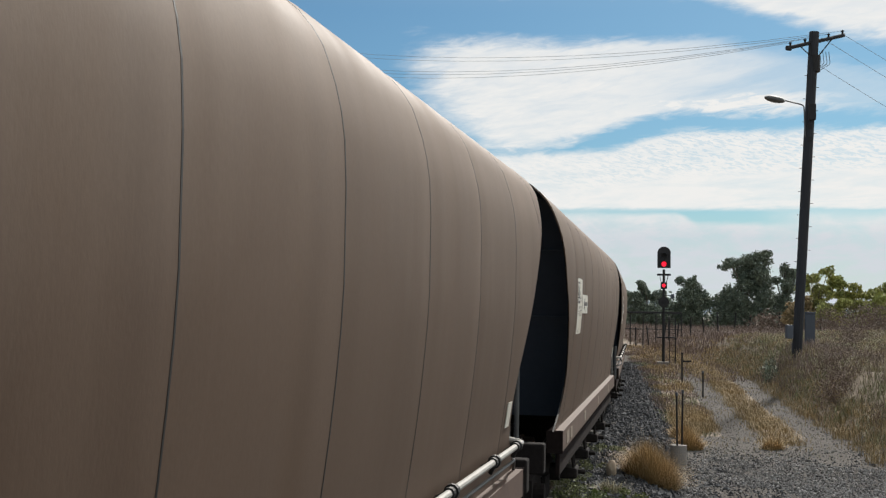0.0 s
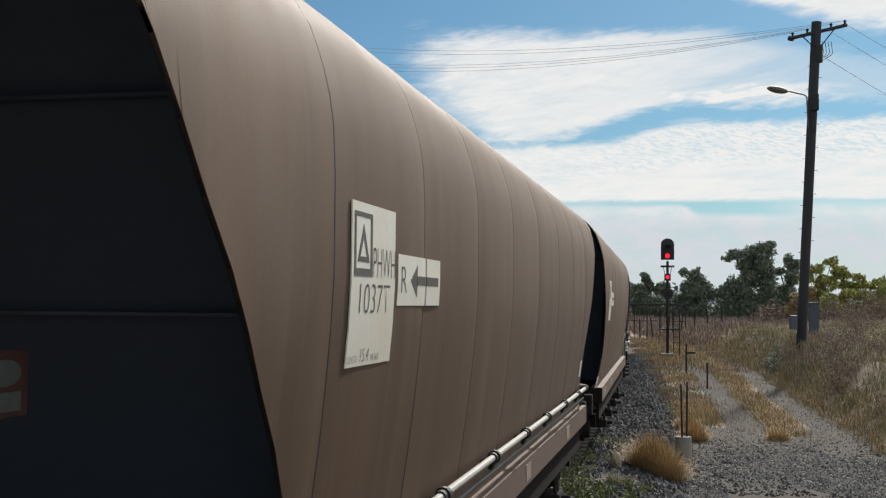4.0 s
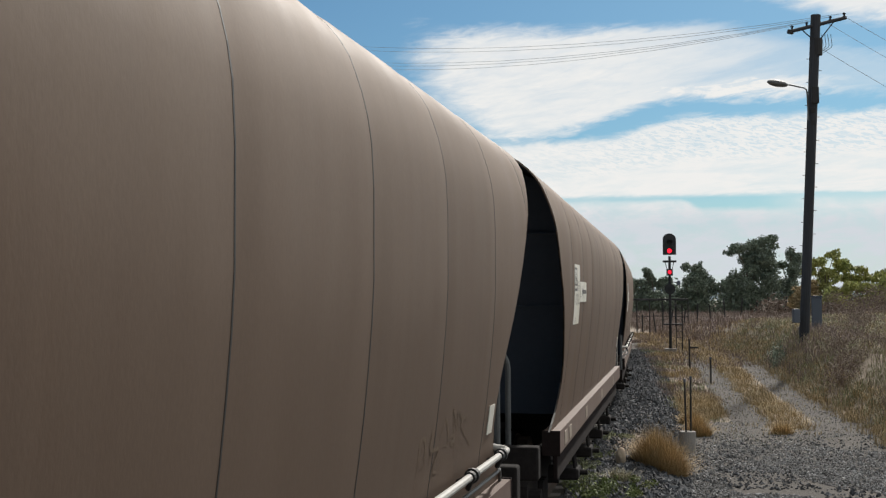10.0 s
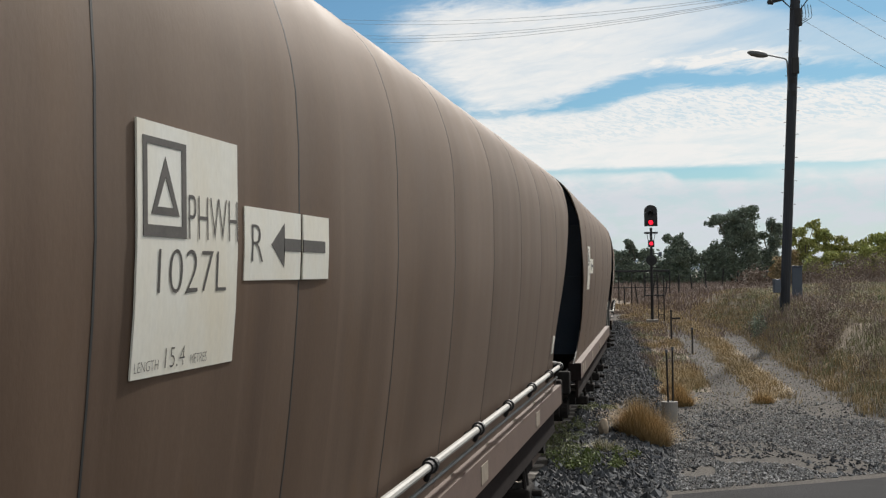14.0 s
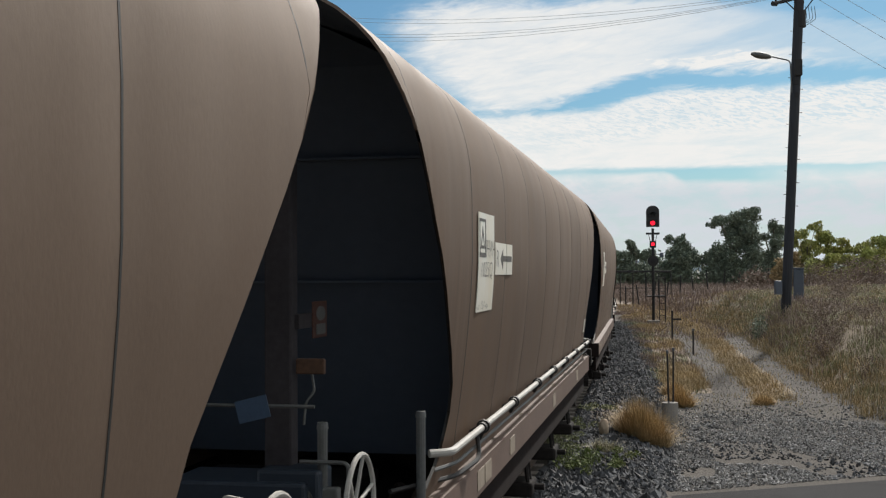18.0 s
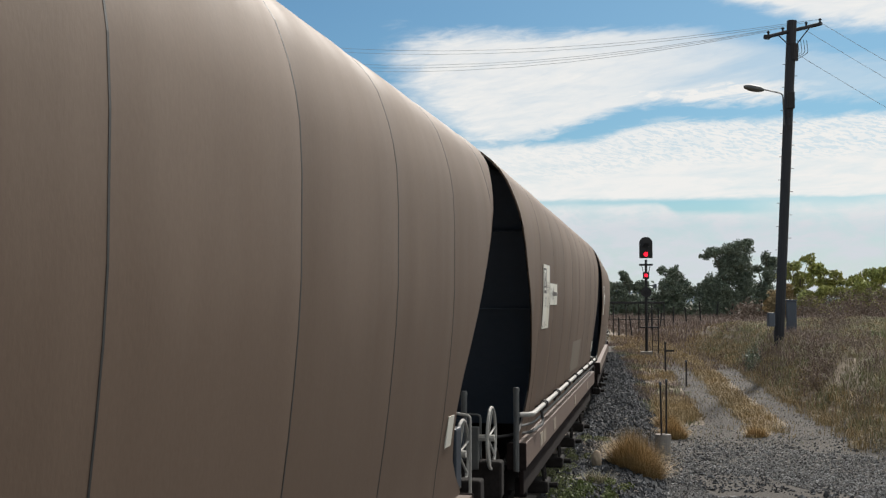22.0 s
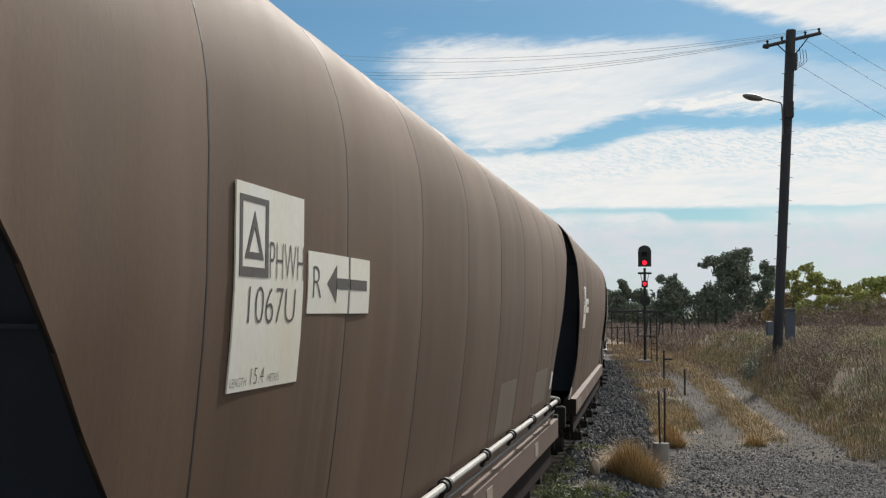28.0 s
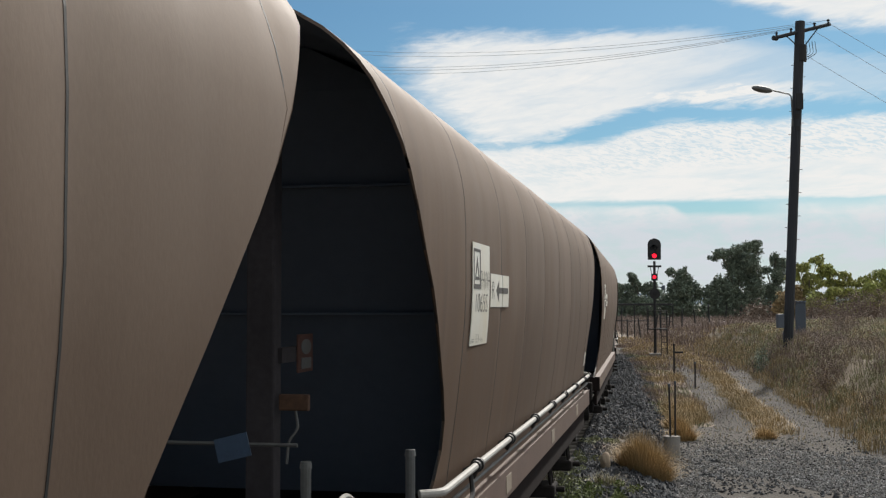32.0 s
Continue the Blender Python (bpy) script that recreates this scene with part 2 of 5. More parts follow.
    bp.inputs["Strength"].default_value, bp.inputs["Distance"].default_value = 0.05, 0.004
    lk.new(speck, bp.inputs["Height"])
    lk.new(bp.outputs[0], b.inputs["Normal"])
    return m


BROWN = (0.110, 0.0718, 0.0488)
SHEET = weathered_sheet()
FADED = material("faded_spray_paint", (0.160, 0.118, 0.082), 0.65, 0, 0.3, 3.0, 22.0, 0.02, (0.112, 0.076, 0.053), spec=0.16)
FADED_ORANGE = material("faded_orange_spray_paint", (0.165, 0.102, 0.060), 0.65, 0, 0.3, 3.0, 18.0, 0.02, (0.118, 0.076, 0.050), spec=0.16)
OVERPAINT = material("overpainted_patch", (0.152, 0.121, 0.085), 0.6, 0, 0.10, 2.0, 12.0, 0.02, (0.132, 0.104, 0.075), (1, 1, 0.2))
STENCIL = material("cream_stencil_paint", (0.33, 0.275, 0.215), 0.6, 0, 0.12, 8.0, 40.0, 0.05)
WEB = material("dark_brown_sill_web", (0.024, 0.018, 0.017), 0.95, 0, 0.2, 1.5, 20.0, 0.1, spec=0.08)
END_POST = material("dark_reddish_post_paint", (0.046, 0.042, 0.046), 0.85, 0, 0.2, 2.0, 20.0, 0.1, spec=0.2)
BLUEBOX = material("dark_blue_box_paint", (0.022, 0.033, 0.050), 0.5, 0, 0.15, 4.0, 30.0, 0.05)
FRAME_PAINT = material("sill_paint", (0.150, 0.100, 0.079), 0.55, 0, 0.12, 2.0, 30.0, 0.1)
UNDER = material("grimy_underframe", (0.024, 0.021, 0.020), 0.9, 0, 0.25, 3.0, 25.0, 0.3, spec=0.15)
# dark blue holds the shade and glare of the wagon ends in its colour
INSIDE = material("shade_blue_end_sheet", (0.060, 0.077, 0.106), 0.75, 0, 0.07, 2.0, 12.0, 0.05)
WHITE = material("white_label_paint", (0.74, 0.75, 0.71), 0.55, 0, 0.05, 2.2, 60.0, 0.05, (0.68, 0.63, 0.51), (1, 1, 0.45))
LETTER = material("faded_black_paint", (0.085, 0.075, 0.066), 0.6, 0, 0.2, 8.0, 60.0, 0.05)
GALV = material("galvanised_pipe", (0.40, 0.39, 0.36), 0.6, 0.0, 0.12, 4.0, 40.0, 0.08)
RAILGREY = material("grey_handrail", (0.120, 0.124, 0.122), 0.55, 0.2, 0.15, 4.0, 40.0, 0.08)
WIRE = material("grey_aluminium_wire", (0.36, 0.38, 0.41), 0.6, 0.0, 0.1, 4.0, 40.0, 0)
BLACK = material("black_rubber", (0.015, 0.015, 0.015), 0.6, 0, 0.2, 6.0, 40.0, 0.1)
WARNRED = material("dull_red_board", (0.085, 0.035, 0.025), 0.7, 0, 0.2, 8.0, 50.0, 0.05)
TAGGREY = material("faded_grey_sticker", (0.12, 0.125, 0.125), 0.6, 0, 0.15, 10.0, 60.0, 0.05)
TAGBLUE = material("pale_blue_tag", (0.055, 0.095, 0.16), 0.5, 0, 0.12, 10.0, 60.0, 0.05)
HAZARD = material("worn_orange_stripe", (0.085, 0.042, 0.022), 0.7, 0, 0.25, 6.0, 40.0, 0.1)
RAILSTEEL = material("rail_steel", (0.20, 0.15, 0.12), 0.5, 0.6, 0.2, 3.0, 30.0, 0.1)
GRAVEL = material("grey_gravel", (0.080, 0.073, 0.066), 0.95, 0, 0.4, 0.9, 26.0, 0.7, (0.108, 0.097, 0.086), bump_dist=0.03, spec=0.2)
STONE = material("grey_road_stone", (0.235, 0.235, 0.232), 0.85, 0, 0.25, 6.0, 30.0, 0.3, island=0.85)
ASPHALT = material("worn_asphalt", (0.036, 0.036, 0.038), 0.95, 0, 0.2, 1.0, 90.0, 0.5, spec=0.15)
DRYGRASS = material("dry_golden_grass", (0.37, 0.270, 0.132), 0.8, 0, 0.15, 0.6, 8.0, 0, (0.32, 0.255, 0.142), island=0.28)
GOLDGRASS = material("golden_tuft_grass", (0.42, 0.290, 0.130), 0.8, 0, 0.15, 0.6, 8.0, 0, (0.37, 0.265, 0.135), island=0.30)
PALEGRASS = material("pale_dry_grass", (0.285, 0.245, 0.155), 0.8, 0, 0.15, 0.5, 8.0, 0, (0.23, 0.215, 0.125), island=0.22)
GREENGRASS = material("green_weeds", (0.10, 0.15, 0.035), 0.75, 0, 0.2, 0.8, 8.0, 0, (0.15, 0.16, 0.05), island=0.4)
RUSTWEED = material("dead_brown_weed", (0.21, 0.158, 0.135), 0.85, 0, 0.2, 1.0, 10.0, 0, (0.20, 0.16, 0.12), island=0.2)
FIELD = material("dry_field", (0.205, 0.160, 0.122), 0.9, 0, 0.25, 0.08, 1.4, 0.5, (0.18, 0.14, 0.085), bump_dist=0.1)
OLIVEGRASS = material("olive_weeds", (0.205, 0.22, 0.112), 0.8, 0, 0.2, 0.5, 8.0, 0, (0.17, 0.19, 0.092), island=0.25)
MAUVEGRASS = material("mauve_brown_grass", (0.245, 0.188, 0.162), 0.85, 0, 0.15, 0.15, 6.0, 0, (0.205, 0.16, 0.14), island=0.18)
BALLAST = material("dark_ballast", (0.064, 0.069, 0.076), 0.85, 0, 0.25, 6.0, 30.0, 0.3, island=0.75)
GOLDLEAF = material("orange_brown_leaves", (0.38, 0.26, 0.085), 0.6, 0, 0.2, 0.4, 5.0, 0, (0.27, 0.235, 0.085), island=0.4)
GUMLEAF = material("gum_leaves", (0.160, 0.200, 0.138), 0.6, 0, 0.2, 0.4, 5.0, 0, (0.125, 0.160, 0.118), island=0.35)
LIMELEAF = material("yellow_green_leaves", (0.30, 0.345, 0.105), 0.6, 0, 0.2, 0.4, 5.0, 0, (0.38, 0.35, 0.11), island=0.4)
BARK = material("grey_bark", (0.16, 0.135, 0.11), 0.9, 0, 0.25, 4.0, 20.0, 0.4)
# weathered wood with a bluish haze painted into its base colour
POLEWOOD = material("hazy_weathered_pole_wood", (0.031, 0.035, 0.043), 0.85, 0, 0.25, 2.0, 30.0, 0.4, None, (1, 1, 0.08))
SIGNALBLACK = material("signal_black", (0.018, 0.018, 0.019), 0.6, 0, 0.15, 4.0, 30.0, 0.05)
STEELPOST = material("dark_steel_post", (0.020, 0.021, 0.023), 0.8, 0.0, 0.2, 6.0, 40.0, 0.1)
CONCRETE = material("pale_concrete", (0.27, 0.255, 0.235), 0.9, 0, 0.15, 5.0, 40.0, 0.3)
CABINET = material("grey_cabinet_paint", (0.075, 0.092, 0.120), 0.5, 0, 0.06, 3.0, 30.0, 0.05)
LAMP_RED = glowing("red_signal_light", (1.0, 0.012, 0.035), 1.8)
PALE_ROCK = material("pale_sandstone", (0.42, 0.34, 0.25), 0.9, 0, 0.15, 4.0, 20.0, 0.4)
SLEEPER = material("concrete_sleeper", (0.27, 0.25, 0.23), 0.9, 0, 0.15, 4.0, 30.0, 0.3)
HILL = material("far_blue_hill", (0.16, 0.21, 0.26), 1.0, 0, 0.1, 0.01, 0.1, 0)


# ---- mesh helpers ----
def mesh_of(name, bm, mat, smooth=False):
    me = bpy.data.meshes.new(name)
    if smooth:
        for e in bm.edges:
            if len(e.link_faces) == 2 and e.calc_face_angle() > 0.6:
                e.smooth = False
    bm.to_mesh(me)
    bm.free()
    if mat:
        me.materials.append(mat)
    if smooth:
        me.polygons.foreach_set("use_smooth", [True] * len(me.polygons))
    return me


def part(name, bm, mat, parent=None, label="", smooth=False):
    ob = new(name, mesh_of(name, bm, mat, smooth))
    if parent is not None:
        ob.parent = parent
    return tagged(ob, label)


def raw(name, verts, faces, mat, parent=None, smooth=False):
    me = bpy.data.meshes.new(name)
    me.from_pydata([tuple(v) for v in verts], [], faces)
    me.materials.append(mat)
    if smooth:
        me.polygons.foreach_set("use_smooth", [True] * len(me.polygons))
    ob = new(name, me)
    if parent is not None:
        ob.parent = parent
    return ob


def box(x0, x1, y0, y1, z0, z1, bevel=0.0, bm=None):
    bm = bm or bmesh.new()
    got = bmesh.ops.create_cube(bm, size=1.0)
    bmesh.ops.scale(bm, vec=(x1 - x0, y1 - y0, z1 - z0), verts=got["verts"])
    bmesh.ops.translate(bm, vec=((x0 + x1) / 2, (y0 + y1) / 2, (z0 + z1) / 2), verts=got["verts"])
    if bevel:
        edges = list({e for v in got["verts"] for e in v.link_edges})
        bmesh.ops.bevel(bm, geom=edges, offset=bevel, segments=2, affect="EDGES", profile=0.5)
    return bm


def rod(a, b, r0, r1=None, sides=10, bm=None):
    """A round bar from a to b, tapering from r0 to r1."""
    bm = bm or bmesh.new()
    a, b = Vector(a), Vector(b)
    got = bmesh.ops.create_cone(bm, cap_ends=True, segments=sides, radius1=r0, radius2=r0 if r1 is None else r1, depth=(b - a).length)
    turn = (b - a).to_track_quat("Z", "Y").to_matrix().to_4x4()
    bmesh.ops.transform(bm, matrix=Matrix.Translation((a + b) / 2) @ turn, verts=got["verts"])
    return bm


def tube(points, r, sides=8, bm=None):
    """A bent pipe through the points."""
    bm = bm or bmesh.new()
    pts = [Vector(p) for p in points]
    rings = []
    for i, p in enumerate(pts):
        d = (pts[min(i + 1, len(pts) - 1)] - pts[max(i - 1, 0)]).normalized()
        q = d.to_track_quat("Z", "Y").to_matrix()
        rings.append([bm.verts.new(p + q @ Vector((r * math.cos(6.28319 * k / sides), r * math.sin(6.28319 * k / sides), 0))) for k in range(sides)])
    for i, (a, b) in enumerate(zip(rings, rings[1:])):
        if i:   # keep the rings matched so that the pipe does not twist
            shift = min(range(sides), key=lambda s: sum((a[k].co - b[(k + s) % sides].co).length for k in range(sides)))
            b = rings[i + 1] = b[shift:] + b[:shift]
        else:
            shift = min(range(sides), key=lambda s: sum((a[k].co - b[(k + s) % sides].co).length for k in range(sides)))
            b = rings[1] = b[shift:] + b[:shift]
        for k in range(sides):
            bm.faces.new((a[k], a[(k + 1) % sides], b[(k + 1) % sides], b[k]))
    bm.faces.new(list(reversed(rings[0])))
    bm.faces.new(rings[-1])
    bmesh.ops.recalc_face_normals(bm, faces=bm.faces)
    return bm


def bend(points, r, steps=5):
    """The polyline with its inner corners rounded by radius r."""
    pts = [Vector(p) for p in points]
    out = [pts[0]]
    for a, p, b in zip(pts, pts[1:], pts[2:]):
        u, v = (a - p).normalized(), (b - p).normalized()
        for i in range(steps + 1):
            t = i / steps
            out.append((p + u * r) * (1 - t) ** 2 + p * 2 * t * (1 - t) + (p + v * r) * t * t)
    return out + [pts[-1]]


def prism(outline, x0, x1, bm=None):
    """An outline in (y, z), pushed out from x0 to x1."""
    bm = bm or bmesh.new()
    a = [bm.verts.new((x0, y, z)) for y, z in outline]
    b = [bm.verts.new((x1, y, z)) for y, z in outline]
    n = len(outline)
    for i in range(n):
        bm.faces.new((a[i], a[(i + 1) % n], b[(i + 1) % n], b[i]))
    bm.faces.new(list(reversed(a)))
    bm.faces.new(b)
    bmesh.ops.recalc_face_normals(bm, faces=bm.faces)
    return bm


def smooth01(v, a, b):
    t = np.clip((np.asarray(v, float) - a) / (b - a), 0, 1)
    return t * t * (3 - 2 * t)


# ---- the line of the track: an arc that bends to the left ----
PSI, RADIUS = radians(-13.822), 569.33
ARC = (-1.532 - RADIUS * math.cos(PSI), -RADIUS * math.sin(PSI))
R_LINE = RADIUS - 1.405


def on_line(s, q=0.0):
    """Plan place and heading (degrees) s metres along the track and q to the right of its middle."""
    th = PSI + s / RADIUS
    return ARC[0] + (R_LINE + q) * math.cos(th), ARC[1] + (R_LINE + q) * math.sin(th), math.degrees(th)


def line_of(x, y):
    dx, dy = np.asarray(x, float) - ARC[0], np.asarray(y, float) - ARC[1]
    return (np.arctan2(dy, dx) - PSI) * RADIUS, np.hypot(dx, dy) - R_LINE


def ground_z(x, y):
    s, q = line_of(x, y)
    z = -0.45 + 0.32 * smooth01(s, 34, 62)
    z = z + smooth01(q, 6.7, 8.7) * 1.45 * smooth01(s, 8, 24) * (1 - 0.75 * smooth01(s, 62, 110)) + np.clip(q - 9.5, 0, 14) * 0.05 * (1 - smooth01(s, 62, 110))
    z = z + 0.20 * smooth01(s, 80, 160)
    bed = -0.205 + 0.05 * smooth01(np.abs(q), 0.8, 1.15) + (z + 0.155) * smooth01(np.abs(q), 1.7, 2.9)
    z = np.where(np.abs(q) < 2.9, np.minimum(bed, np.maximum(z, -0.155)), z)
    rough = 0.025 * np.sin(x * 1.7 + y * 0.6) * np.sin(y * 1.1 - x * 0.4) + 0.05 * np.sin(x * 0.31 + 1.0) * np.sin(y * 0.23)
    return z + rough * smooth01(np.abs(q), 2.6, 4.5) * smooth01(s, 17, 24)


def gz(x, y):
    return float(ground_z(np.array([x]), np.array([y]))[0])


def build_ground():
    """One sheet of ground to the horizon, fine by the line and coarse far off."""
    ss = np.concatenate([np.linspace(-400, -20, 12), np.linspace(-10, 16, 14), np.linspace(17, 75, 120), np.linspace(77, 180, 40), np.geomspace(190, 900, 14)])
    qs = np.concatenate([-np.geomspace(500, 12, 14), np.linspace(-9, -2.9, 6), np.linspace(-2.6, 0.6, 9), np.linspace(0.8, 3.2, 20), np.linspace(3.4, 16, 52), np.geomspace(17.5, 1500, 26)])
    th = PSI + ss / RADIUS
    X = ARC[0] + (R_LINE + qs[None, :]) * np.cos(th)[:, None]
    Y = ARC[1] + (R_LINE + qs[None, :]) * np.sin(th)[:, None]
    Z = ground_z(X, Y)
    n, m = X.shape
    verts = np.stack([X, Y, Z], -1).reshape(-1, 3)
    faces = [(i * m + j, i * m + j + 1, (i + 1) * m + j + 1, (i + 1) * m + j) for i in range(n - 1) for j in range(m - 1)]
    ob = raw("ground", verts, faces, FIELD, smooth=True)
    ob.data.materials.append(GRAVEL)
    for f in ob.data.polygons:
        i, j = divmod(f.index, m - 1)
        q = qs[j]
        if (abs(q) < 2.6 and ss[i] < 160) or (ss[i] < 28.8 and 2.6 <= q < 7.0) or (ss[i] < 72 and (3.75 <= q < 4.75 or 5.65 <= q < 6.75)):
            f.material_index = 1
    return tagged(ob, "dry grassy ground with grey gravel beside the railway", "ground", kind="structure")


# ---- grain wagon ----
HALF, PITCH = 1.45, 15.414
# sheet seams of the plain wagon and of the one with the air pipe
SEAMS = ((-6.865, -5.285, -3.775, -2.262, -0.767, 0.760, 2.257, 3.756, 5.195, 6.645), (-6.89, -5.295, -3.768, -2.240, -0.754, 0.775, 2.292, 3.750, 5.210, 6.65))
# side and roof: height, inset from the widest line, half length of the shell at that height (the front end reaches a little further)
SECTION = ((1.15, 0.170, 6.20), (1.22, 0.155, 6.08), (1.32, 0.140, 5.88), (1.45, 0.125, 5.71), (1.62, 0.100, 5.62), (1.80, 0.075, 5.61), (2.00, 0.050, 5.69),
           (2.20, 0.028, 5.84), (2.40, 0.010, 6.00), (2.60, 0.0, 6.17), (2.80, 0.0, 6.36), (3.00, 0.0, 6.53), (3.20, 0.010, 6.69), (3.32, 0.028, 6.78), (3.43, 0.055, 6.88),
           (3.52, 0.085, 6.97), (3.60, 0.115, 7.05), (3.68, 0.165, 7.12), (3.75, 0.225, 7.18), (3.82, 0.31, 7.23), (3.89, 0.43, 7.27), (3.97, 0.62, 7.31), (4.04, 0.85, 7.33),
           (4.09, 1.12, 7.35), (4.11, 1.45, 7.35))


def shell_point(i, y, out=0.0):
    z, inset, e = SECTION[i]
    a, b = SECTION[max(i - 1, 0)], SECTION[min(i + 1, len(SECTION) - 1)]
    n = Vector((b[0] - a[0], 0, b[1] - a[1])).normalized() if i < len(SECTION) - 1 else Vector((0, 0, 1))
    return Vector((HALF - inset, max(-e - 0.15 * float(smooth01(z, 1.6, 2.2)), min(e, y)), z)) + n * out


SINK = 0.006      # how far a sheet dips at its welds


def crease(i):
    """How strongly the sheets are creased at that row of the section: less near the sill."""
    return 0.3 + 0.7 * float(smooth01(SECTION[i][0], 1.9, 2.4))


def sheet_mesh(y0, y1, dent):
    """One rolled body sheet from sill to sill over the roof, with thickness and a faint bulge."""
    bm = bmesh.new()
    n = len(SECTION)
    cols = 19
    rng = random.Random(dent)
    sink, left, right = SINK, rng.uniform(0.10, 0.26), rng.uniform(0.06, 0.16)
    amp = [rng.uniform(-0.0015, 0.0015) for _ in range(3)]

    def grid(off):
        rows = []
        for side in (1, -1):
            for i in (range(n) if side == 1 else range(n - 2, -1, -1)):
                row = []
                for c in range(cols):
                    t = c / (cols - 1)
                    y = y0 + (y1 - y0) * t
                    lift = amp[0] * math.sin(math.pi * t) ** 2 + amp[1] * math.sin(2 * math.pi * t) + amp[2] * math.sin(math.pi * t) ** 2 * math.sin(i * 0.4)
                    low = crease(i)
                    lift *= low
                    # the rolled sheet dips towards its welds with a soft crease
                    lift -= low * sink * (1 - float(smooth01(t, left * 0.25, left)) * float(1 - smooth01(t, 1 - right, 1 - right * 0.25)))
                    p = shell_point(i, y, off + (lift if abs(y) < SECTION[i][2] - 0.05 else lift * 0.4))
                    row.append(bm.verts.new((p.x * side, p.y, p.z)))
                rows.append(row)
        return rows

    outer, inner = grid(0.0), grid(-0.014)
    lim = n * 2 - 1

    def quad(a, b, c, d, slot=0):
        pts = []
        for v in (a, b, c, d):
            if all((v.co - w.co).length > 1e-5 for w in pts):
                pts.append(v)
        if len(pts) > 2:
            try:
                bm.faces.new(pts).material_index = slot
            except ValueError:
                pass

    for r in range(lim - 1):
        for c in range(cols - 1):
            quad(outer[r][c], outer[r][c + 1], outer[r + 1][c + 1], outer[r + 1][c])
            quad(inner[r][c + 1], inner[r][c], inner[r + 1][c], inner[r + 1][c + 1], 1)
        for c in (0, cols - 1):
            quad(outer[r][c], outer[r + 1][c], inner[r + 1][c], inner[r][c])
    for r in (0, lim - 1):
        for c in range(cols - 1):
            quad(outer[r][c], outer[r][c + 1], inner[r][c + 1], inner[r][c])
    bmesh.ops.remove_doubles(bm, verts=bm.verts, dist=1e-5)
    bmesh.ops.recalc_face_normals(bm, faces=bm.faces)
    return bm


def seam_mesh(y):
    """A dark weld line between two sheets."""
    bm = bmesh.new()
    n = len(SECTION)
    rows = []
    for side in (1, -1):
        for i in (range(n) if side == 1 else range(n - 2, -1, -1)):
            row = []
            for dy in (-0.006, 0.006):
                p = shell_point(i, y + dy, 0.0012 - SINK * crease(i))
                row.append(bm.verts.new((p.x * side, p.y, p.z)))
            for dy in (0.006, -0.006):
                p = shell_point(i, y + dy, -0.02)
                row.append(bm.verts.new((p.x * side, p.y, p.z)))
            rows.append(row)
    for a, b in zip(rows, rows[1:]):
        for k in range(4):
            try:
                bm.faces.new((a[k], a[(k + 1) % 4], b[(k + 1) % 4], b[k]))
            except ValueError:
                pass
    bmesh.ops.recalc_face_normals(bm, faces=bm.faces)
    return bm


def end_sheet(sign):
    """The sloping end bulkhead, in the shade of the roof."""
    bm = bmesh.new()
    prof = ((1.18, 4.55), (1.5, 4.75), (3.2, 5.85), (3.75, 6.15))
    rows = []
    for z, y in prof:
        half = np.interp(z, [p[0] for p in SECTION], [HALF - p[1] for p in SECTION]) - 0.04
        rows.append([bm.verts.new((half * t, sign * y, z)) for t in (-1, -0.5, 0, 0.5, 1)])
    half = side_x(4.0) - 0.06
    rows.append([bm.verts.new((half * t, sign * 6.2, 4.0)) for t in (-1, -0.5, 0, 0.5, 1)])
    back = [[bm.verts.new(v.co + Vector((0, -sign * 0.03, 0))) for v in row] for row in rows]
    for g in (rows, back):
        for a, b in zip(g, g[1:]):
            for k in range(4):
                bm.faces.new((a[k], a[k + 1], b[k + 1], b[k]))
    bmesh.ops.recalc_face_normals(bm, faces=bm.faces)
    return bm


def hand_wheel(parent, c, radius, tube_r):
    """A brake hand wheel facing sideways: rim, six spokes and hub."""
    pts = [Vector((c[0], c[1] + radius * math.cos(a), c[2] + radius * math.sin(a))) for a in [6.28319 * k / 28 for k in range(29)]]
    rim = part("hand_wheel", tube(pts, tube_r, 7), GALV, parent, "spoked brake hand wheel")
    for k in range(6):
        a = 6.28319 * k / 6 + 0.3
        part("spoke", rod((c[0] - 0.03, c[1], c[2]), (c[0], c[1] + radius * math.cos(a), c[2] + radius * math.sin(a)), 0.010, None, 6), GALV, rim)
    part("hub", rod((c[0] - 0.12, c[1], c[2]), (c[0] + 0.03, c[1], c[2]), 0.03, None, 8), GALV, rim)


turning = []   # wheelsets of the first two wagons, whose roll the copies share


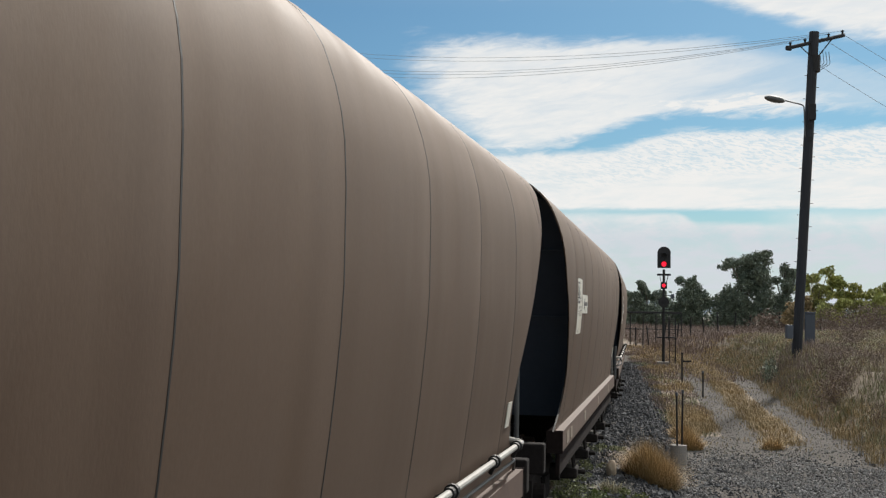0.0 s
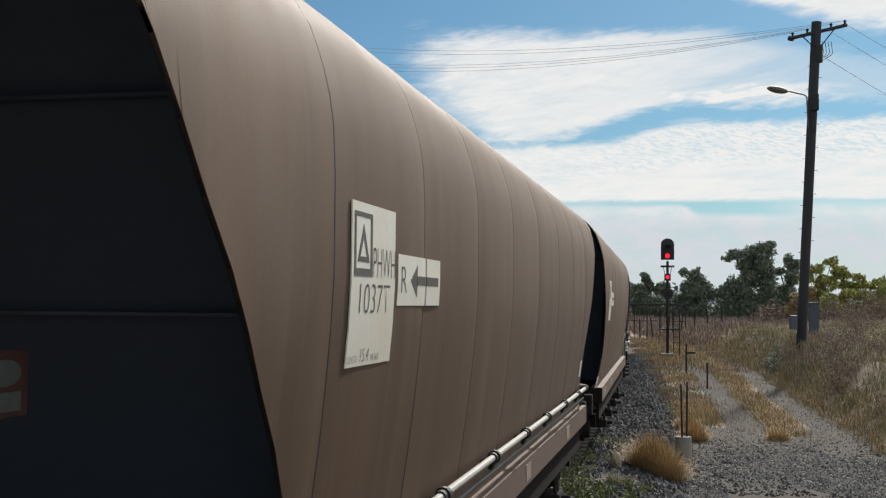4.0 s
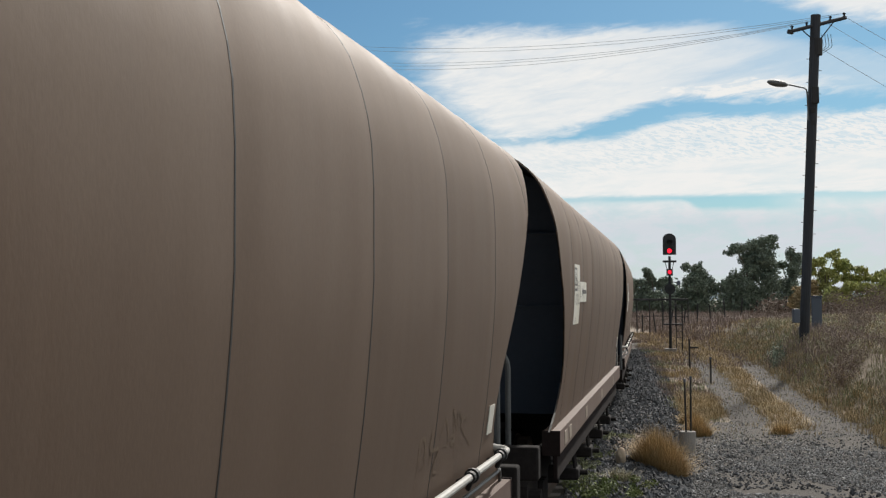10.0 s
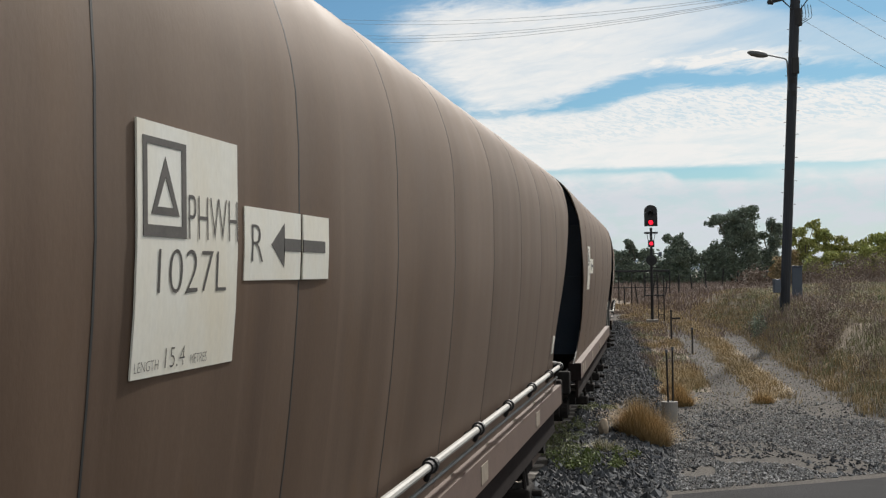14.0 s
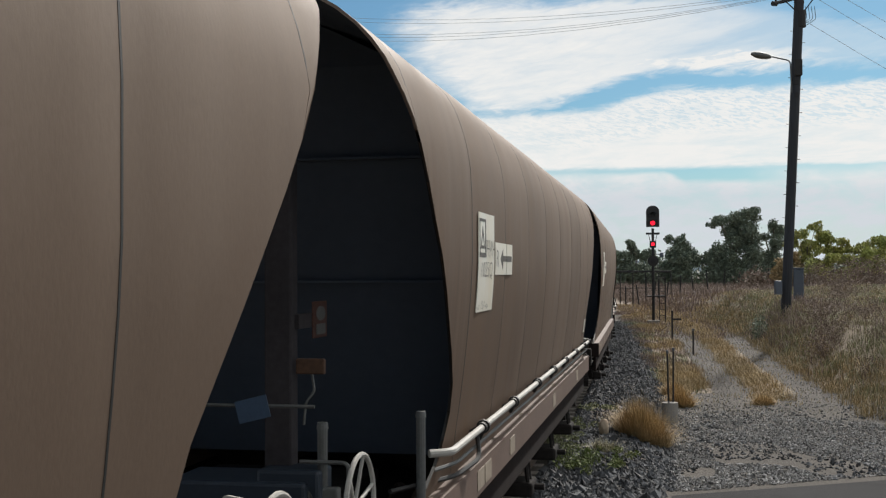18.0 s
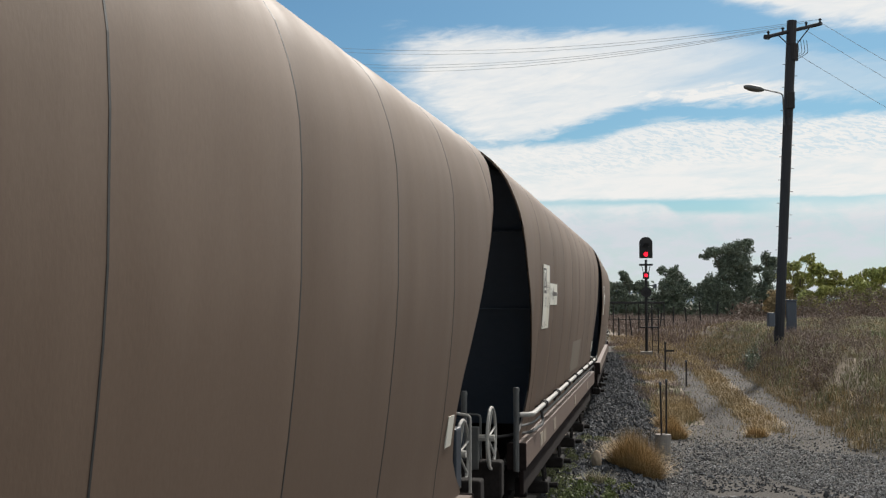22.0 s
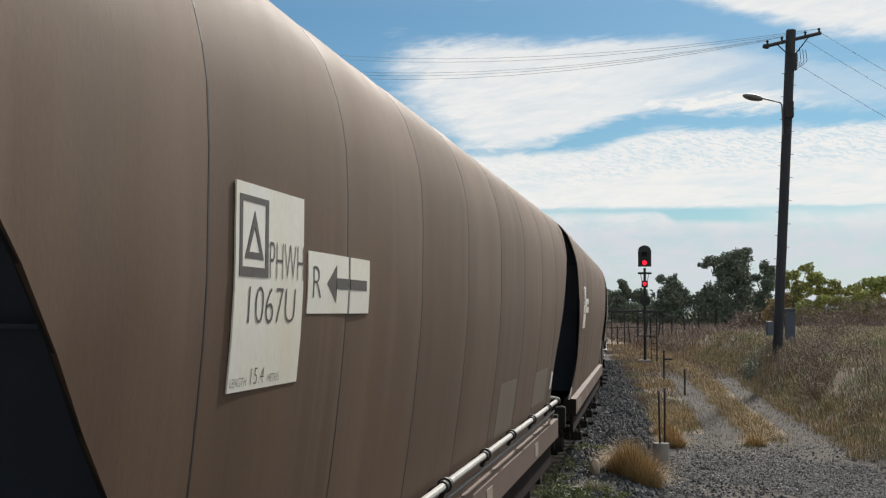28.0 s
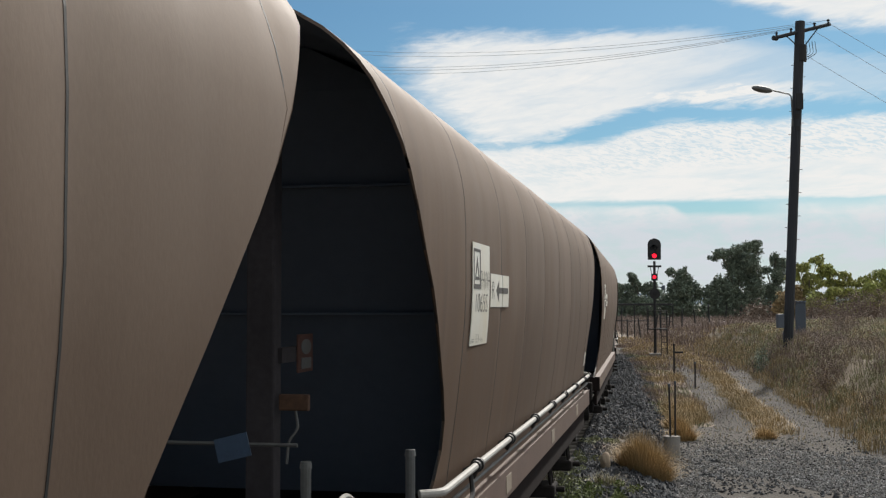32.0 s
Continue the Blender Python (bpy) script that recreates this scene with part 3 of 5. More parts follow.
def bogie(parent, y):
    """Three-piece freight bogie: side frames, bolster, springs, wheelsets."""
    frame_ = [(-1.12, 0.60), (-1.16, 0.42), (-1.02, 0.36), (-0.62, 0.40), (-0.40, 0.22), (0.40, 0.22), (0.62, 0.40), (1.02, 0.36), (1.16, 0.42), (1.12, 0.60), (0.55, 0.74), (-0.55, 0.74)]
    for side in (1, -1):
        part("side_frame", prism([(y + a, b) for a, b in frame_], side * 0.98 - 0.07, side * 0.98 + 0.07), UNDER, parent, "cast steel bogie side frame")
        bm = bmesh.new()
        for k in (-0.15, 0.0, 0.15):
            rod((side * 1.06, y + k, 0.27), (side * 1.06, y + k, 0.52), 0.06, None, 8, bm)
        part("spring_nest", bm, UNDER, parent)
        for k in (-0.9, 0.9):
            part("axle_box", rod((side * 1.0, y + k, 0.44), (side * 1.17, y + k, 0.44), 0.11, None, 12), UNDER, parent, "round bearing cap")
    part("bolster", box(-1.05, 1.05, y - 0.18, y + 0.18, 0.45, 0.72, 0.03), UNDER, parent)
    for k in (-0.9, 0.9):
        ws = part("wheelset", rod((-0.95, 0, 0), (0.95, 0, 0), 0.075, None, 10), UNDER, parent, "steel axle with two wheels")
        ws.location = (0, y + k, 0.44)
        for side in (1, -1):
            bm = rod((side * 0.69, 0, 0), (side * 0.82, 0, 0), 0.44, None, 28)
            rod((side * 0.66, 0, 0), (side * 0.69, 0, 0), 0.47, None, 28, bm)
            rod((side * 0.82, 0, 0), (side * 0.86, 0, 0), 0.14, None, 12, bm)
            part("wheel", bm, RAILSTEEL, ws)
        turning.append(ws)


def lettering(parent, text, y, z, width, height, x):
    """Painted characters on the side, from y onwards, of that width and cap height."""
    cu = bpy.data.curves.new("lettering", "FONT")
    cu.body, cu.size, cu.extrude, cu.offset = text, 1.0, 0.0, -0.018
    ob = bpy.data.objects.new("lettering", cu)
    scene.collection.objects.link(ob)
    me = bpy.data.meshes.new_from_object(ob.evaluated_get(bpy.context.evaluated_depsgraph_get()))
    bpy.data.objects.remove(ob)
    bpy.data.curves.remove(cu)
    co = np.empty(len(me.vertices) * 3)
    me.vertices.foreach_get("co", co)
    co = co.reshape(-1, 3)
    lo, hi = co.min(0), co.max(0)
    ky, kz = width / (hi[0] - lo[0]), height / (hi[1] - lo[1])
    me.materials.clear()
    me.materials.append(LETTER)
    # text x runs along the wagon, text y up, facing outwards
    me.transform(Matrix(((0, 0, 1, 0), (ky, 0, 0, -lo[0] * ky), (0, kz, 0, -lo[1] * kz), (0, 0, 0, 1))))
    for v in me.vertices:
        v.co.x = side_x(z + v.co.z) + x
    ob = new("lettering", me)
    ob.parent = parent
    ob.location = (0, y, z)
    return ob


def flat_plate(points, x, mat, name, parent, label="", depth=0.004):
    """A thin painted field: outline in (y, z), at x, or where x is None lying on the curve of the side."""
    bm = bmesh.new()
    a = [bm.verts.new((side_x(z) + 0.0062 if x is None else x, y, z)) for y, z in points]
    b = [bm.verts.new((v.co.x - depth, v.co.y, v.co.z)) for v in a]
    bm.faces.new(a)
    n = len(a)
    for i in range(n):
        bm.faces.new((a[i], b[i], b[(i + 1) % n], a[(i + 1) % n]))
    bmesh.ops.recalc_face_normals(bm, faces=bm.faces)
    return part(name, bm, mat, parent, label)


def side_x(z):
    return HALF - float(np.interp(z, [p[0] for p in SECTION], [p[1] for p in SECTION]))


def panel_on_side(y0, y1, z0, z1, out, mat, name, parent, label=""):
    """A painted panel that follows the curve of the side."""
    bm = bmesh.new()
    zs = np.linspace(z0, z1, 9)
    ys = np.linspace(y0, y1, 5)
    g = [[bm.verts.new((side_x(z) + out, y, z)) for y in ys] for z in zs]
    h = [[bm.verts.new((side_x(z) + out - 0.006, y, z)) for y in ys] for z in zs]
    for i in range(8):
        for j in range(4):
            bm.faces.new((g[i][j], g[i][j + 1], g[i + 1][j + 1], g[i + 1][j]))
    for i in range(8):
        bm.faces.new((g[i][0], g[i + 1][0], h[i + 1][0], h[i][0]))
        bm.faces.new((g[i + 1][4], g[i][4], h[i][4], h[i + 1][4]))
    for j in range(4):
        bm.faces.new((g[0][j + 1], g[0][j], h[0][j], h[0][j + 1]))
        bm.faces.new((g[8][j], g[8][j + 1], h[8][j + 1], h[8][j]))
    bmesh.ops.recalc_face_normals(bm, faces=bm.faces)
    return part(name, bm, mat, parent, label, True)


LABEL_Y, LABEL_Z = (-5.093, -4.402), (2.235, 2.922)


def grain_wagon(right_hand):
    """A wagon about its middle; the plain one carries hoops and wheels at its ends, the other the air pipe along its side."""
    w = new("grain_wagon")
    w.empty_display_size = 0.3
    tagged(w, "brown curved-side steel grain hopper wagon rolling on the track", "railway wagon", "wagons of the grain train")
    cuts = (-7.6,) + SEAMS[right_hand] + (7.4,)
    for i, (a, b) in enumerate(zip(cuts, cuts[1:])):
        # inner faces take INSIDE, so their shade is put into the colour
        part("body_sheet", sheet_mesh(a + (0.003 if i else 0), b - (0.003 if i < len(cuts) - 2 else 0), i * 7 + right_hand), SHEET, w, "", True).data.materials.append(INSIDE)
    for y in SEAMS[right_hand]:
        part("seam", seam_mesh(y), BLACK, w, "dark weld seam")
    for sgn in (1, -1):
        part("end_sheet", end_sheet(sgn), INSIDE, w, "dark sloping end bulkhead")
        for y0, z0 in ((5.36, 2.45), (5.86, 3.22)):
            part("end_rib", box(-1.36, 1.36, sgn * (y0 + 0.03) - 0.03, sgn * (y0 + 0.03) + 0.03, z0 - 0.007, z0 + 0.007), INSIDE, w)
        part("end_platform", box(-0.62, 0.62, min(sgn * 4.6, sgn * 7.15), max(sgn * 4.6, sgn * 7.15), 1.00, 1.08, 0.01), UNDER, w, "grimy end platform")
        part("head_stock", box(-1.28, 1.28, sgn * 7.1 - 0.09, sgn * 7.1 + 0.09, 0.80, 1.12, 0.02), UNDER, w)
        part("coupler", box(-0.14, 0.14, min(sgn * 7.1, sgn * 7.68), max(sgn * 7.1, sgn * 7.68), 0.72, 1.0, 0.04), UNDER, w, "knuckle coupler")
        for x in (-0.62, 0.62):
            py = 6.35 if sgn > 0 else -6.74
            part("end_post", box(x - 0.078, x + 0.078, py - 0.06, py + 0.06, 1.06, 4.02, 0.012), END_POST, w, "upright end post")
    for side in (1, -1):
        x0, x1 = sorted((side * 1.20, side * 1.375))
        part("side_sill", prism([(-6.12, 0.92), (-6.12, 1.15), (6.2, 1.15), (6.2, 0.92)], x0, x1), FRAME_PAINT, w, "pinkish brown side sill")
        for y in (-4.75, -4.42, -3.10, 0.45, 3.66) if right_hand else (-5.62, -5.10, -2.78, 0.28, 3.40):
            xx = side * 1.376
            part("stencil_patch", box(min(xx, xx + side * 0.004), max(xx, xx + side * 0.004), y, y + 0.29, 0.96, 1.10), STENCIL, w, "cream stencil patch")
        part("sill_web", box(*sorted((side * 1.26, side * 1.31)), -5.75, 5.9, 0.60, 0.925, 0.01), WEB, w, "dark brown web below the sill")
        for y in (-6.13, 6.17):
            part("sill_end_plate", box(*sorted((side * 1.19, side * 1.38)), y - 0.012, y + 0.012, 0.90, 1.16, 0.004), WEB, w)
        for y in (-3.3, -1.1, 1.25, 3.5):
            # gear of the discharge doors, sticking out below the sill
            gear = part("door_gear_box", box(*sorted((side * 1.00, side * 1.32)), y, y + 0.42, 0.22, 0.37, 0.03), UNDER, w, "grimy discharge door gear box")
            for k in (0.05, 0.22):
                loop = bend([(side * 1.12, y + k, 0.36), (side * 1.16, y + k, 0.62), (side * 1.24, y + k, 0.62), (side * 1.27, y + k, 0.36)], 0.06, 4)
                part("bracket", tube(loop, 0.022, 6), UNDER, gear)
            part("gear_shaft", rod((side * 0.5, y + 0.2, 0.30), (side * 1.42, y + 0.2, 0.30), 0.035, None, 8), UNDER, gear)
    part("centre_sill", box(-0.3, 0.3, -7.0, 7.0, 0.62, 1.0, 0.03), UNDER, w)
    for y in (-2.6, 0.0, 2.6):
        bm = bmesh.new()
        top = [bm.verts.new((sx * 1.2, y + sy * 1.2, 1.15)) for sx, sy in ((-1, -1), (1, -1), (1, 1), (-1, 1))]
        low = [bm.verts.new((sx * 0.55, y + sy * 0.4, 0.35)) for sx, sy in ((-1, -1), (1, -1), (1, 1), (-1, 1))]
        for k in range(4):
            bm.faces.new((top[k], top[(k + 1) % 4], low[(k + 1) % 4], low[k]))
        bm.faces.new(low)
        bmesh.ops.recalc_face_normals(bm, faces=bm.faces)
        part("discharge_hopper", bm, UNDER, w)
    part("brake_cylinder", rod((0.55, -4.0, 0.75), (0.55, -3.3, 0.75), 0.16, None, 14), UNDER, w)
    for y in (-5.15, 5.15):
        bogie(w, y)
    # number panel and arrow panel
    x = HALF
    panel_on_side(*LABEL_Y, *LABEL_Z, 0.0045, WHITE, "number_panel", w, "white painted number panel")
    for y0, y1 in ((-4.342, -3.783), (-3.752, -3.436)) if right_hand else ((-4.345, -3.788), (-3.758, -3.436)):
        panel_on_side(y0, y1, 2.49, 2.732, 0.0045, WHITE, "arrow_panel", w, "white painted arrow panel")
    xl = None
    y0, z0 = -5.062, 2.613
    hw, hh = 0.270, 0.268
    bars = ((y0, y0 + 0.025, z0, z0 + hh), (y0 + hw - 0.03, y0 + hw, z0, z0 + hh), (y0 + 0.025, y0 + hw - 0.03, z0, z0 + 0.032), (y0 + 0.025, y0 + hw - 0.03, z0 + hh - 0.02, z0 + hh))
    for a, b, c, e in bars:
        flat_plate([(a, c), (b, c), (b, e), (a, e)], xl, LETTER, "emblem_frame", w, "dark square emblem frame")
    ty, tz = y0 + hw / 2, z0 + 0.06
    for tri in ([(ty - 0.088, tz), (ty + 0.088, tz), (ty + 0.068, tz + 0.022), (ty - 0.050, tz + 0.022)],
                [(ty + 0.088, tz), (ty, tz + 0.16), (ty, tz + 0.105), (ty + 0.050, tz + 0.022), (ty + 0.068, tz + 0.022)],
                [(ty, tz + 0.16), (ty - 0.088, tz), (ty - 0.050, tz + 0.022), (ty, tz + 0.105)]):
        flat_plate(tri, xl, LETTER, "emblem_triangle", w, "dark triangle outline")
    xw = 0.0062
    lettering(w, "PHWH", -4.776, 2.612, 0.368, 0.128, xw)
    for text, y, width, height in (("LENGTH", -5.078, 0.142, 0.028), ("15.4", -4.895, 0.128, 0.056), ("METRES", -4.728, 0.118, 0.028)):
        lettering(w, text, y, 2.252, width, height, xw)
    lettering(w, "R" if right_hand else "L", -4.283 if right_hand else -4.315, 2.550, 0.108 if right_hand else 0.072, 0.125, xw)
    flat_plate([(-4.098, 2.612), (-3.963, 2.690), (-3.963, 2.637), (-3.786, 2.637), (-3.786, 2.592), (-3.963, 2.592), (-3.963, 2.534)], xl, LETTER, "arrow", w, "grey arrow head and shaft")
    flat_plate([(-3.754, 2.637), (-3.488, 2.637), (-3.488, 2.592), (-3.754, 2.592)], xl, LETTER, "arrow", w)
    panel_on_side(5.34, 5.515, 1.575, 1.775, 0.007, WHITE, "data_plate", w, "small white data plate")
    if right_hand:
        path = bend([(1.30, -6.02, 1.42), (1.42, -5.94, 1.42), (1.42, 5.80, 1.42), (1.24, 5.72, 1.46)], 0.08)
        pipe = part("air_pipe", tube(path, 0.025, 10), GALV, w, "pale galvanised air pipe", True)
        for y in (-4.74, -3.15, -1.45, 0.12, 1.55, 3.05, 4.5, 5.5):
            bm = rod((1.42, y - 0.085, 1.42), (1.42, y + 0.085, 1.42), 0.036, None, 12)
            rod((1.42, y - 0.02, 1.42), (1.42, y + 0.02, 1.42), 0.048, None, 12, bm)
            rod((1.42, y, 1.42), (1.325, y, 1.37), 0.022, None, 6, bm)
            rod((1.42, y, 1.40), (1.385, y + 0.03, 1.33), 0.018, None, 6, bm)
            part("clamp", bm, BLACK, pipe)
        part("thin_pipe", tube(bend([(1.30, -5.9, 1.30), (1.385, -5.6, 1.30), (1.395, 5.5, 1.30), (1.33, 5.95, 1.26), (1.30, 6.1, 1.12)], 0.12), 0.013, 6), RAILGREY, w, "thin grey brake pipe")
        for n in range(26):
            y = -5.6 + n * 0.45
            part("sill_bracket", prism([(y, 1.15), (y + 0.10, 1.15), (y + 0.02, 1.20)], 1.225, 1.265), WEB, w)
        part("ledge", box(1.21, 1.27, -6.0, 6.0, 1.152, 1.16), UNDER, w)
        part("front_box", box(0.55, 0.90, -6.95, -6.70, 1.08, 1.46, 0.02), BLUEBOX, w, "dark blue equipment box")
        part("box_dial", rod((0.80, -6.955, 1.30), (0.80, -6.935, 1.30), 0.07, None, 16), RAILGREY, w)
        plate = part("warning_board", box(0.722, 0.735, -6.51, -6.255, 2.135, 2.345, 0.004), WARNRED, w, "dull red-brown warning board")
        part("board_bracket", box(0.690, 0.722, -6.74, -6.35, 2.2, 2.28), END_POST, plate)
        oval = [(-6.385 + 0.085 * math.cos(a), 2.275 + 0.042 * math.sin(a)) for a in [math.pi * k / 10 for k in range(20)]]
        flat_plate(oval, 0.740, TAGGREY, "badge", plate, "faded oval badge")
        flat_plate([(-6.47, 2.155), (-6.30, 2.155), (-6.30, 2.215), (-6.47, 2.215)], 0.740, TAGGREY, "sticker", plate, "pale rectangular sticker")
        part("bracket_box", box(0.716, 0.879, -6.78, -6.742, 1.955, 2.04, 0.008), HAZARD, w, "rust-brown bracket box")
        part("cable", tube(bend([(0.80, -6.75, 1.955), (0.82, -6.76, 1.86), (0.77, -6.77, 1.80), (0.76, -6.77, 1.68)], 0.03), 0.008, 6), RAILGREY, w)
        tag = part("hanging_tag", prism([(0, -0.06), (0.008, -0.06), (0.008, 0.06), (0, 0.06)], -0.09, 0.09), TAGBLUE, w, "pale blue hanging tag")
        tag.location, tag.rotation_euler = (0.54, -6.972, 1.783), (0, radians(-14), 0)
        part("cross_rail", rod((-0.95, -6.955, 1.80), (0.88, -6.955, 1.80), 0.010, None, 8), RAILGREY, w, "thin grey cross rail")
        part("brake_cabinet", box(0.05, 0.84, -7.0, -6.55, 1.08, 1.40, 0.02), BLUEBOX, w, "dark blue brake cabinet")
        part("step_rail", tube(bend([(1.05, -6.9, 1.05), (1.05, -6.9, 1.50), (0.78, -6.9, 1.50)], 0.04), 0.012, 6), RAILGREY, w)
        part("air_hose", tube(bend([(1.40, -4.9, 1.38), (1.44, -5.0, 1.24), (1.36, -5.5, 1.2), (1.1, -6.2, 1.22)], 0.1), 0.016, 6), BLACK, w)
        for xx, y, top in ((1.295, -6.23, 1.665), (0.893, -6.858, 1.672)):
            post = part("grab_post", rod((xx, y, 0.9), (xx, y, top), 0.028, None, 12), RAILGREY, w, "grey tubular post")
            part("post_cap", rod((xx, y, top), (xx, y, top + 0.035), 0.034, 0.028, 12), RAILGREY, post)
        hand_wheel(w, (1.19, -7.18, 1.325), 0.265, 0.014)
        part("wheel_stand", box(1.00, 1.08, -7.22, -7.14, 1.05, 1.42, 0.01), RAILGREY, w)
    else:
        hand_wheel(w, (1.115, 7.12, 1.31), 0.265, 0.014)
        part("wheel_stand", box(0.92, 1.00, 7.08, 7.16, 1.05, 1.42, 0.01), RAILGREY, w)
        part("valve_box", box(1.10, 1.24, 6.25, 6.45, 1.16, 1.60, 0.015), BLUEBOX, w, "small blue valve box")
        part("step_rail", tube(bend([(1.31, 6.42, 1.10), (1.31, 6.42, 1.68), (1.18, 6.42, 1.70), (1.18, 6.42, 1.60)], 0.03), 0.012, 6), GALV, w)
        for y in (-6.65, -7.35):
            hoop = bend([(0.915, y, 1.05), (0.915, y, 2.015), (-0.915, y, 2.015), (-0.915, y, 1.05)], 0.2, 7)
            part("rail_leg", rod((-0.10, y, 1.05), (-0.10, y, 1.99), 0.026, None, 10), RAILGREY, w)
            part("hand_rail", tube(hoop, 0.029, 10), RAILGREY, w, "bent tubular hand rail", True)
        for i in range(8):
            z0 = 2.16 + i * 0.108
            stripe = bmesh.new()
            quad = [stripe.verts.new(p) for p in ((0.588, -6.803, z0), (0.642, -6.803, z0 + 0.035), (0.642, -6.803, z0 + 0.085), (0.588, -6.803, z0 + 0.05))]
            stripe.faces.new(quad)
            part("hazard_stripe", stripe, HAZARD, w, "worn orange hazard stripe")
        part("hazard_bar", box(-1.0, 0.535, -6.80, -6.76, 2.715, 2.815, 0.006), END_POST, w)
        for i in range(9):
            x0 = -0.70 + i * 0.125
            stripe = bmesh.new()
            quad = [stripe.verts.new(p) for p in ((x0 + 0.05, -6.803, 2.725), (x0 + 0.11, -6.803, 2.725), (x0 + 0.06, -6.803, 2.805), (x0, -6.803, 2.805))]
            stripe.faces.new(quad)
            part("hazard_stripe", stripe, HAZARD, w, "worn orange hazard stripe")
        part("end_hand_rail", rod((-1.0, -6.79, 2.955), (0.545, -6.79, 2.955), 0.012, None, 8), RAILGREY, w, "thin grey rail")
    return w


NUMBERS = {-3: "1038F", -2: "1037T", -1: "1046S", 0: "1045J", 1: "1028U", 2: "1027L", 3: "1026C", 4: "1025Q", 5: "1012E", 6: "1011S", 8: "1067U", 9: "1086E", 10: "1065S"}
wagons = {}


def build_train():
    plain, piped = grain_wagon(0), grain_wagon(1)
    for k in range(-5, 15):
        wagons[k] = plain if k == -5 else piped if k == -4 else copy_thing(piped if k % 2 == 0 else plain, Matrix())
    for k, w in wagons.items():
        if k in NUMBERS:
            lettering(w, NUMBERS[k], -4.968, 2.458, 0.476, 0.124, 0.0062).name = "wagon_number"
        else:
            for n in range(5):
                part("unread_character", box(HALF + 0.006, HALF + 0.0095, -4.965 + n * 0.095, -4.905 + n * 0.095, 2.458, 2.582), LETTER, w)
    mark_wagons()


def spray_stroke(parent, mat, width, points):
    """A faded sprayed line on the side through points in (y, z)."""
    P = [Vector((y, z)) for y, z in points]
    path = []
    for i in range(len(P) - 1):
        a, b, c, d = P[max(i - 1, 0)], P[i], P[i + 1], P[min(i + 2, len(P) - 1)]
        for k in range(6):
            t = k / 6
            path.append(0.5 * (2 * b + (c - a) * t + (2 * a - 5 * b + 4 * c - d) * t * t + (3 * b - a - 3 * c + d) * t ** 3))
    path.append(P[-1])
    bm = bmesh.new()
    rows = []
    for i, p in enumerate(path):
        d = (path[min(i + 1, len(path) - 1)] - path[max(i - 1, 0)]).normalized()
        n = Vector((-d.y, d.x)) * width * 0.5 * (0.35 + 0.65 * math.sin(math.pi * (i + 0.5) / len(path)))
        rows.append([bm.verts.new((side_x(q.y) + out, q.x, q.y)) for out, q in ((0.0015, p - n), (0.002, p), (0.0015, p + n))])
    for a, b in zip(rows, rows[1:]):
        for k in (0, 1):
            bm.faces.new((a[k], a[k + 1], b[k + 1], b[k]))
    bmesh.ops.recalc_face_normals(bm, faces=bm.faces)
    part("spray_stroke", bm, mat, parent, "faded sprayed stroke", True)


def mark_wagons():
    """Old spray marks and overpainted patches on single wagons."""
    w = wagons[-1]
    spray_stroke(w, FADED_ORANGE, 0.055, ((-3.24, 1.91), (-3.19, 1.96), (-3.08, 1.98), (-2.98, 1.95), (-2.90, 1.88)))
    spray_stroke(w, FADED_ORANGE, 0.045, ((-2.45, 1.82), (-2.43, 1.91), (-2.22, 1.91), (-2.09, 1.92), (-1.97, 1.935), (-1.89, 1.96), (-1.82, 1.92), (-1.71, 1.80)))
    spray_stroke(w, FADED_ORANGE, 0.030, ((-1.71, 1.80), (-1.63, 1.73), (-1.58, 1.66)))
    for pts in (((-1.12, 1.67), (-1.07, 1.61), (-1.09, 1.59)), ((-0.91, 1.73), (-0.91, 1.65), (-0.90, 1.57)), ((-0.62, 1.72), (-0.60, 1.62), (-0.58, 1.54)),
                ((-0.45, 1.67), (-0.52, 1.59), (-0.43, 1.52), (-0.34, 1.57), (-0.45, 1.66)), ((-0.41, 1.77), (-0.31, 1.68), (-0.18, 1.60)), ((-0.09, 1.66), (-0.22, 1.58), (-0.17, 1.53), (0.08, 1.43))):
        spray_stroke(w, FADED, 0.028, pts)
    for pts in (((3.38, 1.50), (3.41, 1.62), (3.40, 1.75), (3.51, 1.75), (3.54, 1.62), (3.46, 1.60)), ((3.66, 1.59), (3.67, 1.79), (3.66, 1.68), (3.87, 1.66), (3.78, 1.56), (3.89, 1.53), (4.00, 1.59)),
                ((3.88, 1.72), (3.92, 1.77), (4.00, 1.81), (4.10, 1.67), (4.00, 1.66)), ((4.12, 1.69), (4.22, 1.70), (4.27, 1.66), (4.17, 1.66), (4.25, 1.63)),
                ((4.35, 1.54), (4.15, 1.86), (4.31, 1.73), (4.30, 1.84), (4.43, 1.78), (4.58, 1.78), (4.41, 1.74), (4.78, 1.58))):
        spray_stroke(wagons[0], FADED, 0.026, pts)
    for k, y0, y1, z0, z1 in ((6, 0.02, 1.80, 1.47, 1.93), (8, 1.12, 2.16, 1.42, 1.88), (8, 3.66, 4.90, 1.48, 1.85)):
        panel_on_side(y0, y1, z0, z1, 0.002, OVERPAINT, "overpainted_patch", wagons[k], "paler overpainted patch")


